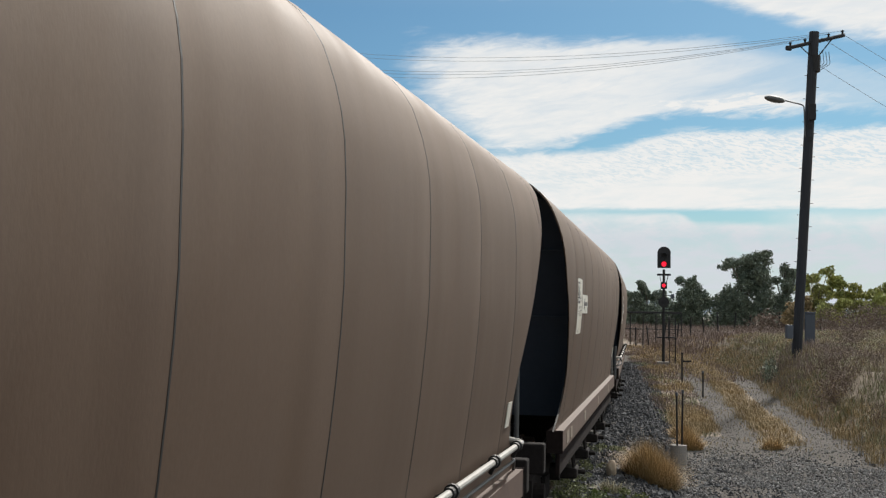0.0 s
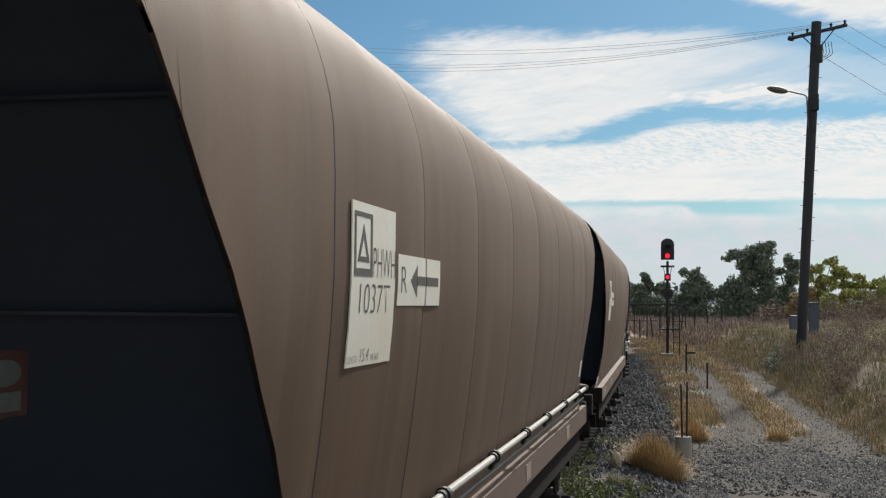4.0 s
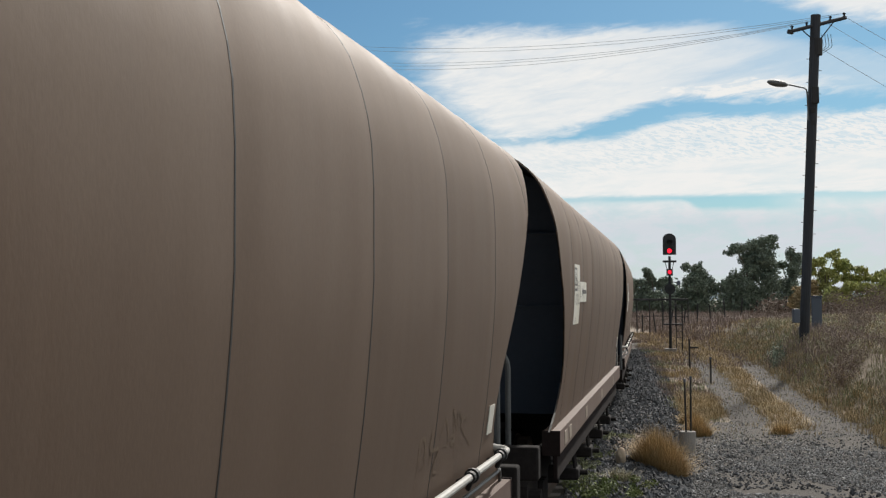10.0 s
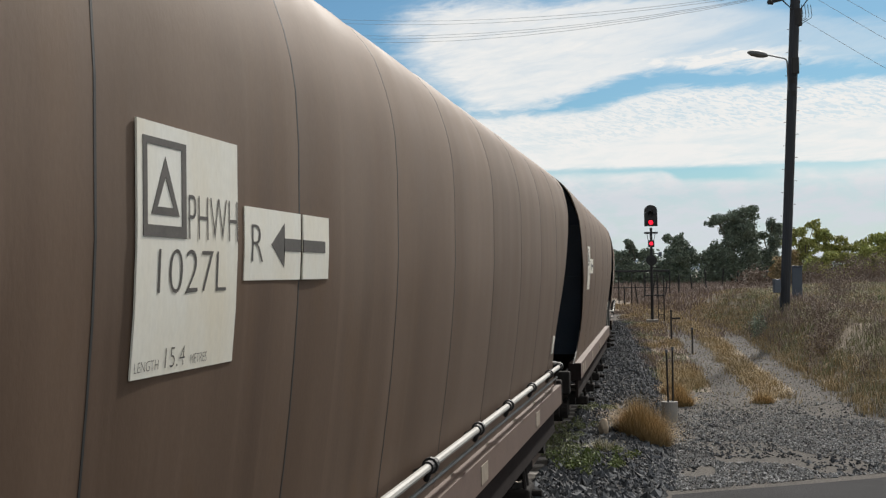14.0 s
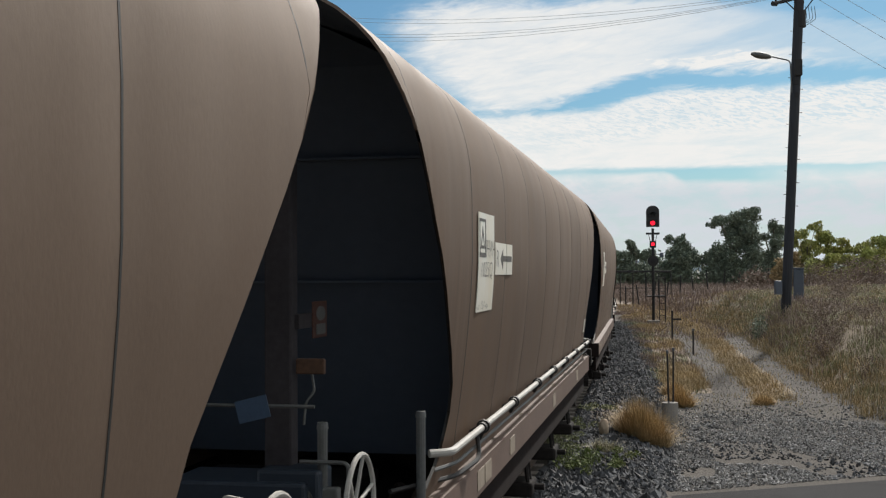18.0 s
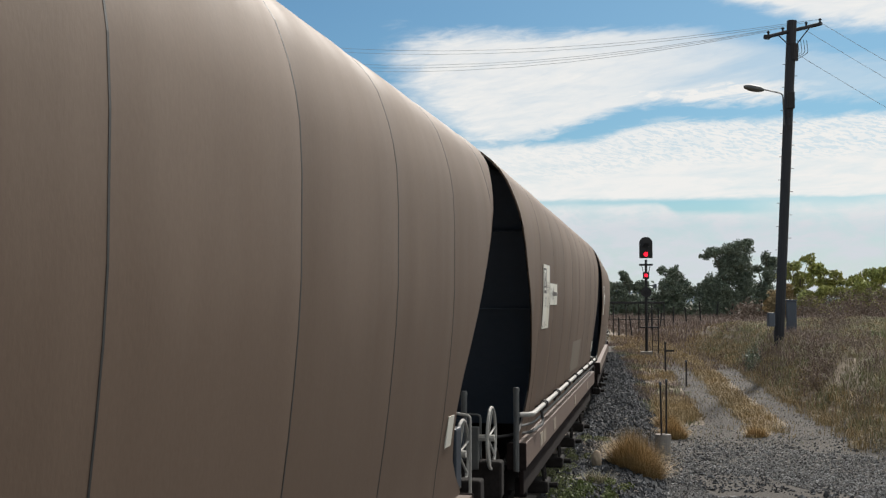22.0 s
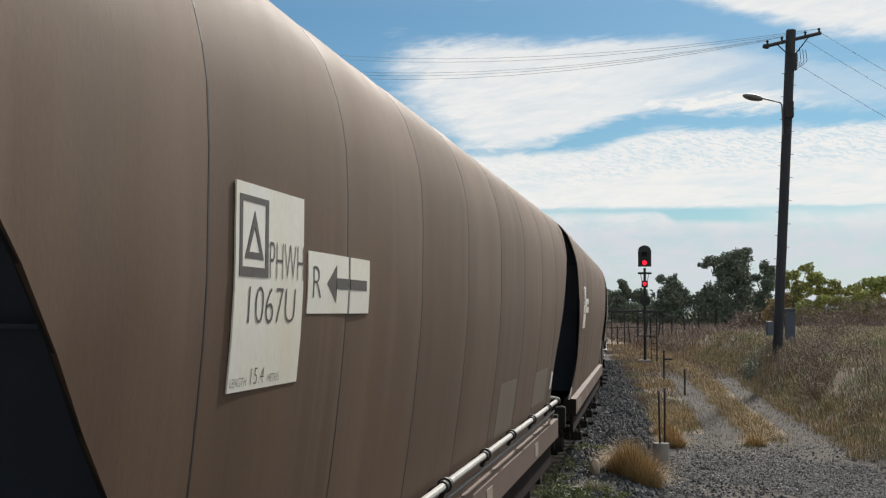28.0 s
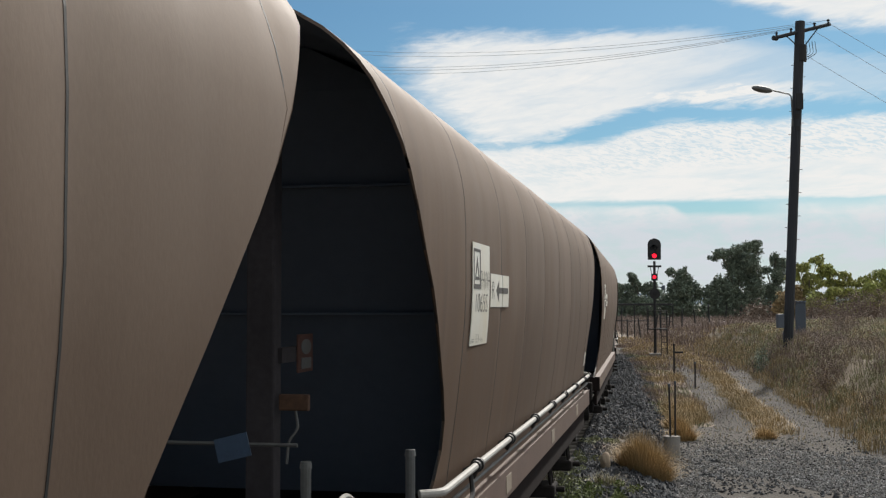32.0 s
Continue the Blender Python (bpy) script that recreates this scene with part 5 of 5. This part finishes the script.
def build_lineside():
    signal_mast(11.84, 58.1)
    # pair of pickets in a concrete block
    x, y = 4.93, 22.55
    z = gz(x, y)
    blk = part("concrete_block", rod((-0.03, 0, -0.15), (-0.03, 0, 0.40), 0.165, 0.158, 24), CONCRETE)
    blk.location = (x, y, z)
    tagged(blk, "pale round concrete footing beside the gravel", "concrete block")
    steel_picket(4.86, 22.45, 1.35, 0.017, -1.0)
    steel_picket(4.98, 22.62, 1.40, 0.017, 0.5)
    steel_picket(10.1, 45.9, 1.18, 0.032, 0.0, True)
    steel_picket(9.6, 40.3, 0.86, 0.027, 0.0)
    bm = bmesh.new()
    bmesh.ops.create_icosphere(bm, subdivisions=3, radius=1)
    for v in bm.verts:
        v.co *= 1 + 0.18 * noise.noise(v.co * 1.6) + 0.07 * noise.noise(v.co * 5)
    bmesh.ops.scale(bm, vec=(0.085, 0.09, 0.15), verts=bm.verts)
    rock = part("rock", bm, PALE_ROCK, None, "", True)
    rock.location = (3.02, 18.9, gz(3.02, 18.9) + 0.12)
    tagged(rock, "pale upright sandstone rock beside dry grass", "rock")
    # power pole, its wires and cabinet
    p, base, h = power_pole(14.36, 45.0, 13.74, 0.72)
    top = Vector(base) + Vector((0.72, 0, h))
    for dx, dy, dz, sg in ((-1.02, -0.23, -0.50, 5.7), (-0.40, -0.10, -0.32, 5.6), (0.0, 0.0, -0.20, 5.5), (0.60, 0.10, -0.05, 4.9), (1.20, 0.20, 0.12, 4.8)):
        wire(top + Vector((dx, dy, dz)), (-42, 95, 33.8), sg, 0.006)
    for dx, dz in ((0.5, -0.3), (1.2, -0.05), (0.2, -1.3)):
        wire(top + Vector((dx, 0.1, dz)), (38 + dx * 2, 52, 4.5 + dz), 0.5, 0.006)
    c = new("equipment_cabinet")
    c.location = (16.05, 48.2, 1.0)
    c.rotation_euler = (0, 0, radians(-18))
    tagged(c, "grey steel equipment cabinet standing on the bank", "cabinet")
    part("cabinet_body", box(-0.30, 0.12, -0.3, 0.3, 0.05, 1.62, 0.02), CABINET, c)
    part("cabinet_roof", box(-0.34, 0.16, -0.35, 0.35, 1.62, 1.68, 0.015), CABINET, c)
    part("cabinet_door", box(-0.26, 0.08, -0.325, -0.302, 0.12, 1.55, 0.005), CABINET, c)
    part("cabinet_plinth", box(-0.38, 0.2, -0.28, 0.28, -0.9, 0.05, 0.01), CONCRETE, c)
    part("junction_box", box(-0.80, -0.50, -2.3, -2.1, -0.3, 0.45, 0.015), CABINET, c)


def build_fence():
    rng = random.Random(4)
    f = new("wire_fence")
    f.location = (0, 0, 0)
    tagged(f, "old leaning post and wire fence across the dry field", "fence")
    A, B = Vector((15.5, 92, 0)), Vector((30.5, 82, 0))
    n = 17
    tops = []
    for i in range(n):
        c = A.lerp(B, i / (n - 1))
        z = gz(c.x, c.y)
        le = Vector((rng.uniform(-0.25, 0.3), 0, 0))
        hh = rng.uniform(1.5, 2.0)
        part("fence_post", rod((c.x, c.y, z - 0.2), (c.x + le.x, c.y, z + hh), 0.06, 0.05, 7), STEELPOST, f)
        tops.append(Vector((c.x + le.x * 0.8, c.y, z + hh * 0.85)))
    for dz in (0, -0.4, -0.8):
        part("fence_wire", tube([t + Vector((0, 0, dz)) for t in tops], 0.008, 4), STEELPOST, f)
    g = new("gate_frame")
    tagged(g, "grey steel yard gate frame with mesh panels behind the signal", "gate")
    x0, x1, y = 14.2, 20.4, 93.0
    z = gz(17, 93)
    part("top_rail", box(x0, x1, y - 0.1, y + 0.1, z + 2.62, z + 2.78, 0.02), STEELPOST, g)
    part("middle_rail", rod((x0, y, z + 1.4), (x1, y, z + 1.35), 0.03, None, 8), STEELPOST, g)
    for i in range(7):
        x = x0 + (x1 - x0) * i / 6
        part("gate_post", rod((x, y, z - 0.2), (x, y, z + 2.6), 0.045, None, 8), STEELPOST, g)


def build_trees():
    D = "dark grey-green gum tree standing beyond the field"
    tree("gum_tree", "tall open-crowned gum tree with dark grey-green leaves", 43.9, 160, 4.5, 4,
         [((2.0, -0.5, 10.6), (1.7, 1.3, 1.1)), ((-2.1, -0.5, 9.5), (1.5, 1.2, 0.8)), ((0.4, 0.5, 9.6), (2.0, 1.6, 1.3)), ((1.9, -0.5, 8.6), (1.9, 1.5, 1.4)), ((3.2, 0.0, 11.1), (0.9, 0.8, 0.6)), ((-3.0, 0.0, 9.1), (0.8, 0.7, 0.5)),
          ((-0.5, 0.5, 8.4), (1.6, 1.4, 1.2)), ((0.9, 0.0, 7.4), (2.0, 1.6, 1.4)), ((2.8, 0.0, 7.0), (1.5, 1.2, 1.4)), ((0.2, 0.5, 6.0), (2.0, 1.6, 1.5)), ((-2.3, -0.5, 5.4), (1.4, 1.2, 1.1)), ((-3.5, 0.0, 4.5), (1.2, 1.0, 1.3)),
          ((-0.8, 0.5, 4.3), (2.1, 1.8, 1.6)), ((2.2, -0.5, 4.9), (1.8, 1.5, 1.9)), ((0, 0, 2.4), (4.6, 2, 1.9))], GUMLEAF, 11000, 0.18, 11, 0.22, 0.0)
    tree("gum_tree", D, 49.6, 160, 3.0, 5, [((-0.3, -0.5, 9.2), (0.8, 0.7, 0.8)), ((0.5, 0.0, 8.0), (1.2, 1.1, 0.9)), ((-1.1, 0.5, 7.4), (0.9, 0.8, 0.7)), ((0.2, -0.5, 6.3), (1.5, 1.3, 1.1)), ((-0.5, 0.0, 4.5), (1.7, 1.5, 1.5)), ((1.3, 0.5, 8.4), (0.6, 0.5, 0.7)), ((0, 0, 2.4), (2.6, 2, 1.8))], GUMLEAF, 4600, 0.18, 12, 0.2, 0.0)
    tree("gum_tree", D, 36.5, 160, 2.5, 4, [((-0.3, -0.5, 6.7), (1.2, 1.1, 1.1)), ((-1.7, 0.0, 7.1), (0.8, 0.7, 0.7)), ((0.9, 0.5, 5.9), (1.1, 1.0, 1.1)), ((-0.6, -0.5, 4.7), (2.1, 1.9, 1.5)), ((1.9, 0.0, 4.6), (1.0, 0.9, 1.2)), ((-0.3, 0, 2.4), (2.8, 2, 1.8))], GUMLEAF, 4600, 0.19, 13, 0.18, 0.0)
    tree("gum_tree", D, 30.2, 160, 2.5, 4, [((-0.6, -0.5, 6.2), (0.8, 0.7, 0.7)), ((-1.0, 0.0, 6.8), (0.5, 0.4, 0.4)), ((-0.1, 0.5, 5.0), (1.2, 1.1, 1.0)), ((-1.9, -0.5, 4.5), (1.5, 1.3, 0.9)), ((1.3, 0.0, 4.7), (1.0, 0.9, 0.9)), ((2.2, 0.5, 5.2), (0.7, 0.7, 0.9)), ((0, 0, 2.4), (3.6, 2, 1.8))], GUMLEAF, 4600, 0.19, 17, 0.16, 0.0)
    tree("gum_tree", D, 25.0, 166, 2.5, 4, [((0, 0, 4.6), (2.4, 2, 1.2)), ((2.2, 0, 4.2), (1.8, 1.8, 1.2)), ((-2.0, 0, 4.2), (2.0, 1.8, 1.2)), ((0.6, 0, 3.2), (3.6, 2.6, 2.0)), ((0, 0, 1.8), (3.8, 2.6, 1.8))], GUMLEAF, 6000, 0.22, 14, 0.2)
    tree("gum_tree", D, 20.0, 165, 3.0, 3, [((0, 0, 6.6), (1.0, 1.0, 1.0)), ((0.6, 0, 5.2), (1.5, 1.3, 1.0)), ((-0.8, 0, 3.6), (2.0, 1.6, 1.4)), ((0.6, 0, 2.2), (2.6, 2, 1.8))], GUMLEAF, 3000, 0.2, 15, 0.16)
    tree("gum_tree", D, 14.5, 172, 2.0, 3, [((0, 0, 4.0), (2.2, 1.8, 1.4)), ((1.5, 0, 3.0), (2.2, 1.8, 1.6)), ((-1.5, 0, 2.4), (2.4, 2, 1.8))], GUMLEAF, 1800, 0.20, 16, 0.16)
    L = "thin yellow-green young tree on the bank"
    saplings = ((25.2, 74, 4.1, 1.5, LIMELEAF, L), (26.9, 75, 3.9, 1.3, LIMELEAF, L), (28.6, 74, 3.2, 1.3, LIMELEAF, L), (30.4, 75, 3.5, 1.4, LIMELEAF, L), (32.2, 76, 3.6, 1.5, LIMELEAF, L),
                (34.2, 76, 4.6, 1.6, GOLDLEAF, "orange-brown leaved tree on the bank"), (36.4, 77, 4.9, 1.7, GOLDLEAF, "orange-brown leaved tree on the bank"), (38.6, 78, 4.4, 1.7, LIMELEAF, L),
                (23.9, 74, 2.4, 0.8, DRYGRASS, "small gold-leaved sapling beside the pole"))
    for i, (x, y, h, r, leaf, label) in enumerate(saplings):
        rng = np.random.default_rng(210 + i)
        clumps = []
        for k in range(20):
            a, u = rng.uniform(0, 6.28), math.sqrt(rng.uniform(0, 1))
            z = 1.12 * h * (1.0 - 0.45 * u ** 2) * rng.uniform(0.34, 0.99)
            clumps.append(((r * u * math.cos(a), r * u * math.sin(a), z), (0.50, 0.48, 0.32)))
        tree("bank_tree", label, x, y, h * 0.4, 8, clumps, leaf, 2400, 0.12, 21 + i, 0.05)
    # far wooded skyline and a blue hill
    rng = np.random.default_rng(5)
    cs = []
    for i in range(70):
        x = -60 + 210 * i / 69
        cs.append(((x, 300 + rng.uniform(-10, 10), rng.uniform(0.5, 2.0)), (5.0, 3.0, rng.uniform(1.8, 4.2))))
    for i in range(34):
        x = 6 + 62 * i / 33
        cs.append(((x, 168 + rng.uniform(-3, 3), 1.1), (2.4, 1.8, rng.uniform(1.2, 2.2))))
    for x, top in ((26, 4.2), (29, 4.6), (32, 4.6), (34.5, 5.6), (36.5, 5.4), (39.5, 4.4), (42.5, 5.6), (45, 5.6), (47.5, 6.2), (49.5, 6.0), (52.5, 5.5), (55, 4.6), (58, 4.2), (62, 4.4), (66, 4.0)):
        cs.append(((x, 166 + rng.uniform(-2, 2), top * 0.5), (2.0, 1.8, top * 0.5)))
    for i in range(16):
        x = 50 + i * 3.6
        cs.append(((x, 128 + rng.uniform(-3, 3), 2.2), (2.6, 2.0, rng.uniform(2.2, 3.0))))
    for i in range(46):      # low scrub that closes the foot of the trees
        cs.append(((13 + 64 * i / 45, 163 + rng.uniform(-2, 2), 1.4), (1.8, 1.6, rng.uniform(1.3, 2.1))))
    w = foliage("distant_woodland", cs, GUMLEAF, 36000, 0.40, 31, None)
    tagged(w, "dark line of distant woodland along the horizon", "woodland", kind="stuff")
    scrub = [((22 + 0.62 * i, 78 + rng.uniform(-1.5, 1.5), gz(22 + 0.62 * i, 78) + 0.7), (0.9, 0.8, rng.uniform(0.6, 1.15))) for i in range(36)]
    tagged(foliage("bank_scrub", scrub, RUSTWEED, 14000, 0.10, 33, None), "grey-brown dry scrub under the bank trees", "scrub", kind="stuff")
    xs = np.linspace(-600, 1200, 90)
    zz = 18 + 12 * np.sin(xs * 0.006 + 1) + 6 * np.sin(xs * 0.017)
    V = [(x, 1400, -5) for x in xs] + [(x, 1440, z) for x, z in zip(xs, zz)]
    n = len(xs)
    tagged(raw("backdrop", V, [(i, i + 1, n + i + 1, n + i) for i in range(n - 1)], HILL), "far blue hills on the horizon", "hills", kind="structure")


def build_plants():
    scatter_stones("ballast_stones", "broken blue-grey ballast stones beside the rails", 23000, 0.040, band(11.5, 64, 1.0, 2.75, 1.8), 1, BALLAST)
    apron = band(15.6, 27.0, 2.4, 8.2, 0)
    scatter_stones("loose_gravel", "loose grey stones spread across the crossing apron", 34000, 0.019, lambda rng, n: patchy(apron(rng, n), 2.0, -1.2), 2, STONE)
    scatter_stones("loose_gravel", "dark broken stones spilt over the apron", 5000, 0.028, lambda rng, n: patchy(apron(rng, n), 5.0, 0.0), 7, BALLAST)
    scatter_stones("track_pebbles", "small pebbles on the gravel vehicle track", 8000, 0.015, band(20, 60, 3.4, 7.0, 1.5), 3, STONE)
    R = np.random.default_rng
    grass("rut_grass", "sparse short dry grass creeping over the gravel ruts", band(26, 60, 3.5, 7.0, 1.0)(R(33), 160), 0.10, DRYGRASS, 413, 8, 0.16, 0.6)
    grass("rut_grass", "short grey-brown litter on the gravel track", band(25, 70, 3.4, 7.0, 1.0)(R(34), 350), 0.06, PALEGRASS, 414, 8, 0.2, 0.9)
    grass("verge_grass", "low golden dry grass along the ballast edge", patchy(band(26.5, 36, 2.75, 3.75, 1.0)(R(3), 520), 3, -0.5), 0.22, DRYGRASS, 41, 24, 0.10, 0.5, 0.004)
    grass("verge_grass", "patchy dry grass between ballast and vehicle track", patchy(band(33, 75, 2.5, 3.9, 1.0)(R(31), 1300), 31, 0.3), 0.20, DRYGRASS, 411, 12, 0.14)
    grass("verge_grass", "pale brown weeds along the ballast", patchy(band(30, 80, 2.3, 3.8, 1.0)(R(32), 1400), 32, 0.0), 0.18, MAUVEGRASS, 412, 12, 0.16)
    grass("verge_grass", "low olive weeds along the ballast", patchy(band(28, 70, 2.4, 3.8, 1.0)(R(35), 1100), 35, 0.4), 0.14, OLIVEGRASS, 415, 10, 0.16, 0.7, 0.005)
    grass("strip_grass", "golden grass strip between the wheel tracks", band(27.6, 78, 4.80, 5.65, 1.0)(R(4), 1150), 0.20, DRYGRASS, 42, 18, 0.13, 0.6, 0.005)
    grass("bank_grass", "rank dry grass covering the bank", patchy(band(21, 66, 7.2, 15, 1.1)(R(6), 4600), 6, -1.3), 0.27, PALEGRASS, 43, 14, 0.17, 0.6, 0.006)
    grass("bank_grass", "short dry turf all over the bank", band(20, 70, 6.9, 17, 1.0)(R(68), 5200), 0.17, PALEGRASS, 438, 12, 0.22, 0.7, 0.007)
    grass("bank_grass", "olive green weeds among the dry grass of the bank", patchy(band(21, 66, 7.0, 16, 1.1)(R(61), 4600), 61, -0.4), 0.27, OLIVEGRASS, 431, 14, 0.18, 0.6, 0.007)
    grass("bank_grass", "orange-gold seeding grass on the bank", patchy(band(22, 66, 7.4, 15, 1.1)(R(64), 2400), 64, 0.0), 0.34, DRYGRASS, 434, 12, 0.16, 0.6, 0.006)
    grass("bank_grass", "mauve-brown grass over the bank", patchy(band(26, 70, 6.9, 15, 1.0)(R(65), 1200), 65, 0.6), 0.36, MAUVEGRASS, 435, 12, 0.16, 0.5, 0.007)
    grass("bank_grass", "tall mauve grass round the foot of the pole", band(40, 50, 7.0, 9.5, 1.0)(R(66), 260), 0.42, MAUVEGRASS, 436, 12, 0.14, 0.3, 0.008)
    grass("verge_grass", "mauve-brown weeds round the signal", band(48, 90, 3.2, 9, 1.0)(R(67), 700), 0.24, MAUVEGRASS, 437, 10, 0.25, 0.4, 0.010)
    grass("bank_grass", "dead brown weed stalks on the bank", patchy(band(22, 66, 7.6, 15, 1.1)(R(62), 1300), 62, 0.9), 0.46, RUSTWEED, 432, 8, 0.16, 0.4, 0.006)
    grass("bank_grass", "golden dry grass along the edge of the vehicle track", band(24, 75, 6.65, 7.7, 1.1)(R(7), 900), 0.26, DRYGRASS, 44, 18, 0.12, 0.5, 0.005)
    grass("bank_grass", "fresh green grass patch on the bank", band(34, 46, 11.0, 14.5, 1.0)(R(63), 420), 0.42, GREENGRASS, 433, 12, 0.18, 0.4, 0.010)
    grass("bank_grass", "fresh green grass low on the bank", band(29, 35.5, 9.6, 12.0, 1.0)(R(69), 300), 0.34, GREENGRASS, 439, 14, 0.16, 0.4, 0.008)
    grass("bank_grass", "mauve-brown weeds low on the bank", band(25, 33, 8.2, 10.2, 1.0)(R(70), 320), 0.36, MAUVEGRASS, 440, 14, 0.16, 0.5, 0.006)
    grass("field_grass", "mauve-brown dry grass in the field", band(66, 140, 6.5, 40, 0.8)(R(8), 8000), 0.5, MAUVEGRASS, 45, 8, 0.55, 0.5, 0.02)
    grass("field_grass", "rusty seed heads over the dry field", band(72, 150, 5.0, 40, 0.8)(R(81), 3000), 0.75, RUSTWEED, 451, 6, 0.5, 0.35, 0.02)
    grass("field_grass", "low golden grass by the signal", band(50, 95, 3.0, 10, 0.9)(R(9), 1300), 0.22, DRYGRASS, 46, 10, 0.3, 0.4, 0.012)
    grass("far_grass", "mauve-brown grass far across the field", band(130, 250, -5, 60, 0.8)(R(10), 3500), 0.9, MAUVEGRASS, 47, 6, 1.0, 0.3, 0.05)
    tuft_at("grass_tuft", "rounded golden grass tuft beside the ballast", 3.74, 19.3, 300, 0.66, 0.68, GOLDGRASS, 51, 15, 0.003)
    tuft_at("grass_tuft", "pale seed stalks over the golden tuft", 3.74, 19.3, 45, 0.70, 0.80, DRYGRASS, 511, 14, 0.003)
    tuft_at("grass_tuft", "golden grass tuft beside the concrete block", 5.75, 25.4, 130, 0.45, 0.46, GOLDGRASS, 52)
    tuft_at("grass_tuft", "golden grass tuft beside the vehicle track", 6.05, 27.4, 110, 0.45, 0.42, GOLDGRASS, 53)
    tuft_at("grass_tuft", "greenish gold end of the middle grass strip", 7.65, 25.6, 70, 0.38, 0.30, GOLDGRASS, 54)
    tuft_at("grass_tuft", "sparse dead grass by the rails", 2.75, 17.2, 50, 0.4, 0.22, PALEGRASS, 58, 9)
    weeds = ((2.62, 16.2, 0.16, 0.50, GREENGRASS), (2.15, 16.4, 0.30, 0.42, OLIVEGRASS), (2.05, 15.6, 0.44, 0.34, GREENGRASS), (2.40, 15.5, 0.20, 0.45, GREENGRASS), (2.85, 16.9, 0.14, 0.40, GREENGRASS),
             (2.05, 17.6, 0.26, 0.32, OLIVEGRASS), (2.35, 18.4, 0.20, 0.30, OLIVEGRASS), (2.70, 19.6, 0.22, 0.40, OLIVEGRASS), (3.30, 22.2, 0.20, 0.42, OLIVEGRASS), (2.9, 24.5, 0.16, 0.35, OLIVEGRASS), (2.45, 21.2, 0.18, 0.30, OLIVEGRASS))
    for i, (x, y, h, r, mat) in enumerate(weeds):
        rng = np.random.default_rng(580 + i)
        b = new("green_weed")
        b.location = (x, y, gz(x, y) - 0.01)
        tagged(b, "straggling leafy green weed among the ballast stones", "weed", "weeds by the rails")
        blobs = []
        for k in range(9):
            a, d = rng.uniform(0, 6.28), r * math.sqrt(rng.uniform(0, 1))
            top = h * rng.uniform(0.5, 1.1) * (1.1 - 0.5 * d / r)
            part("stem", rod((0.3 * d * math.cos(a), 0.3 * d * math.sin(a), 0), (d * math.cos(a), d * math.sin(a), top), 0.005, 0.003, 4), OLIVEGRASS, b)
            blobs.append(((d * math.cos(a), d * math.sin(a), top * 0.7), (0.11, 0.11, max(0.05, top * 0.35))))
        foliage("leaves", blobs, mat, 340, 0.024, 700 + i, b)
    spots = ((11.75, 33.2, 0.85), (12.45, 34.6, 0.9), (13.3, 38.0, 0.8), (10.5, 26.6, 0.5), (14.0, 36.0, 0.7), (15.0, 41.0, 0.7), (17.6, 47.5, 0.8), (19.5, 53.5, 1.0), (22.5, 60.0, 1.4), (25.5, 64.5, 1.5), (28.0, 67.0, 1.6), (30.5, 68.5, 1.6), (24.0, 69.0, 1.4), (33.0, 70.0, 1.7), (36.0, 72.0, 1.8))
    for i, (x, y, big) in enumerate(spots):
        rng = np.random.default_rng(120 + i)
        b = new("dead_shrub")
        b.location, b.scale = (x, y, gz(x, y) - 0.05), (big, big, big * 0.95)
        b.rotation_euler = (0, 0, i * 1.3)
        tagged(b, "dry purple-brown thistle shrub on the bank", "shrub", "dead shrubs on the bank")
        for k in range(14):
            a, l = rng.uniform(0, 6.28), rng.uniform(0.6, 1.25)
            part("stem", rod((0, 0, 0), (0.55 * math.cos(a) * l, 0.55 * math.sin(a) * l, l), 0.009, 0.004, 4), RUSTWEED, b)
        foliage("foliage", [((0, 0, 0.75), (0.7, 0.7, 0.5)), ((0.35, 0.1, 0.4), (0.6, 0.6, 0.4)), ((-0.35, -0.1, 0.45), (0.55, 0.6, 0.45)), ((0.1, 0.3, 1.0), (0.35, 0.35, 0.35))], RUSTWEED, 1500, 0.034, 60 + i, b)
    for x, y in ((13.25, 44.6), (13.7, 46.2)):
        b = new("dark_bush")
        b.location = (x, y, gz(x, y) - 0.05)
        tagged(b, "small dark olive bush beside the vehicle track", "bush", "dark bushes by the pole")
        part("stem", rod((0, 0, 0), (0.1, 0, 0.5), 0.015, 0.008, 5), BARK, b)
        foliage("foliage", [((0, 0, 0.45), (0.38, 0.4, 0.42)), ((0.25, 0.1, 0.3), (0.35, 0.3, 0.3))], GUMLEAF, 900, 0.04, 90 + int(x * 10), b)


def build_crossing():
    """The asphalt of the level crossing in front of the gravel."""
    V, F = [], []
    qs = np.linspace(2.7, 30, 30)
    for q in qs:
        for s in (-30.0, -10.0, 5.0, 14.08 + 0.60 * q + 0.05 * math.sin(q * 2.1)):
            x, y, _ = on_line(s, q)
            V.append((x, y, gz(x, y) + 0.03))
    for i in range(len(qs) - 1):
        for j in range(3):
            F.append((i * 4 + j, (i + 1) * 4 + j, (i + 1) * 4 + j + 1, i * 4 + j + 1))
    tagged(raw("road", V, F, ASPHALT), "worn grey asphalt of the level crossing road", "road", kind="structure")


build_ground()
build_track()
build_crossing()
build_lineside()
build_fence()
build_trees()
build_plants()
build_train()
motions()
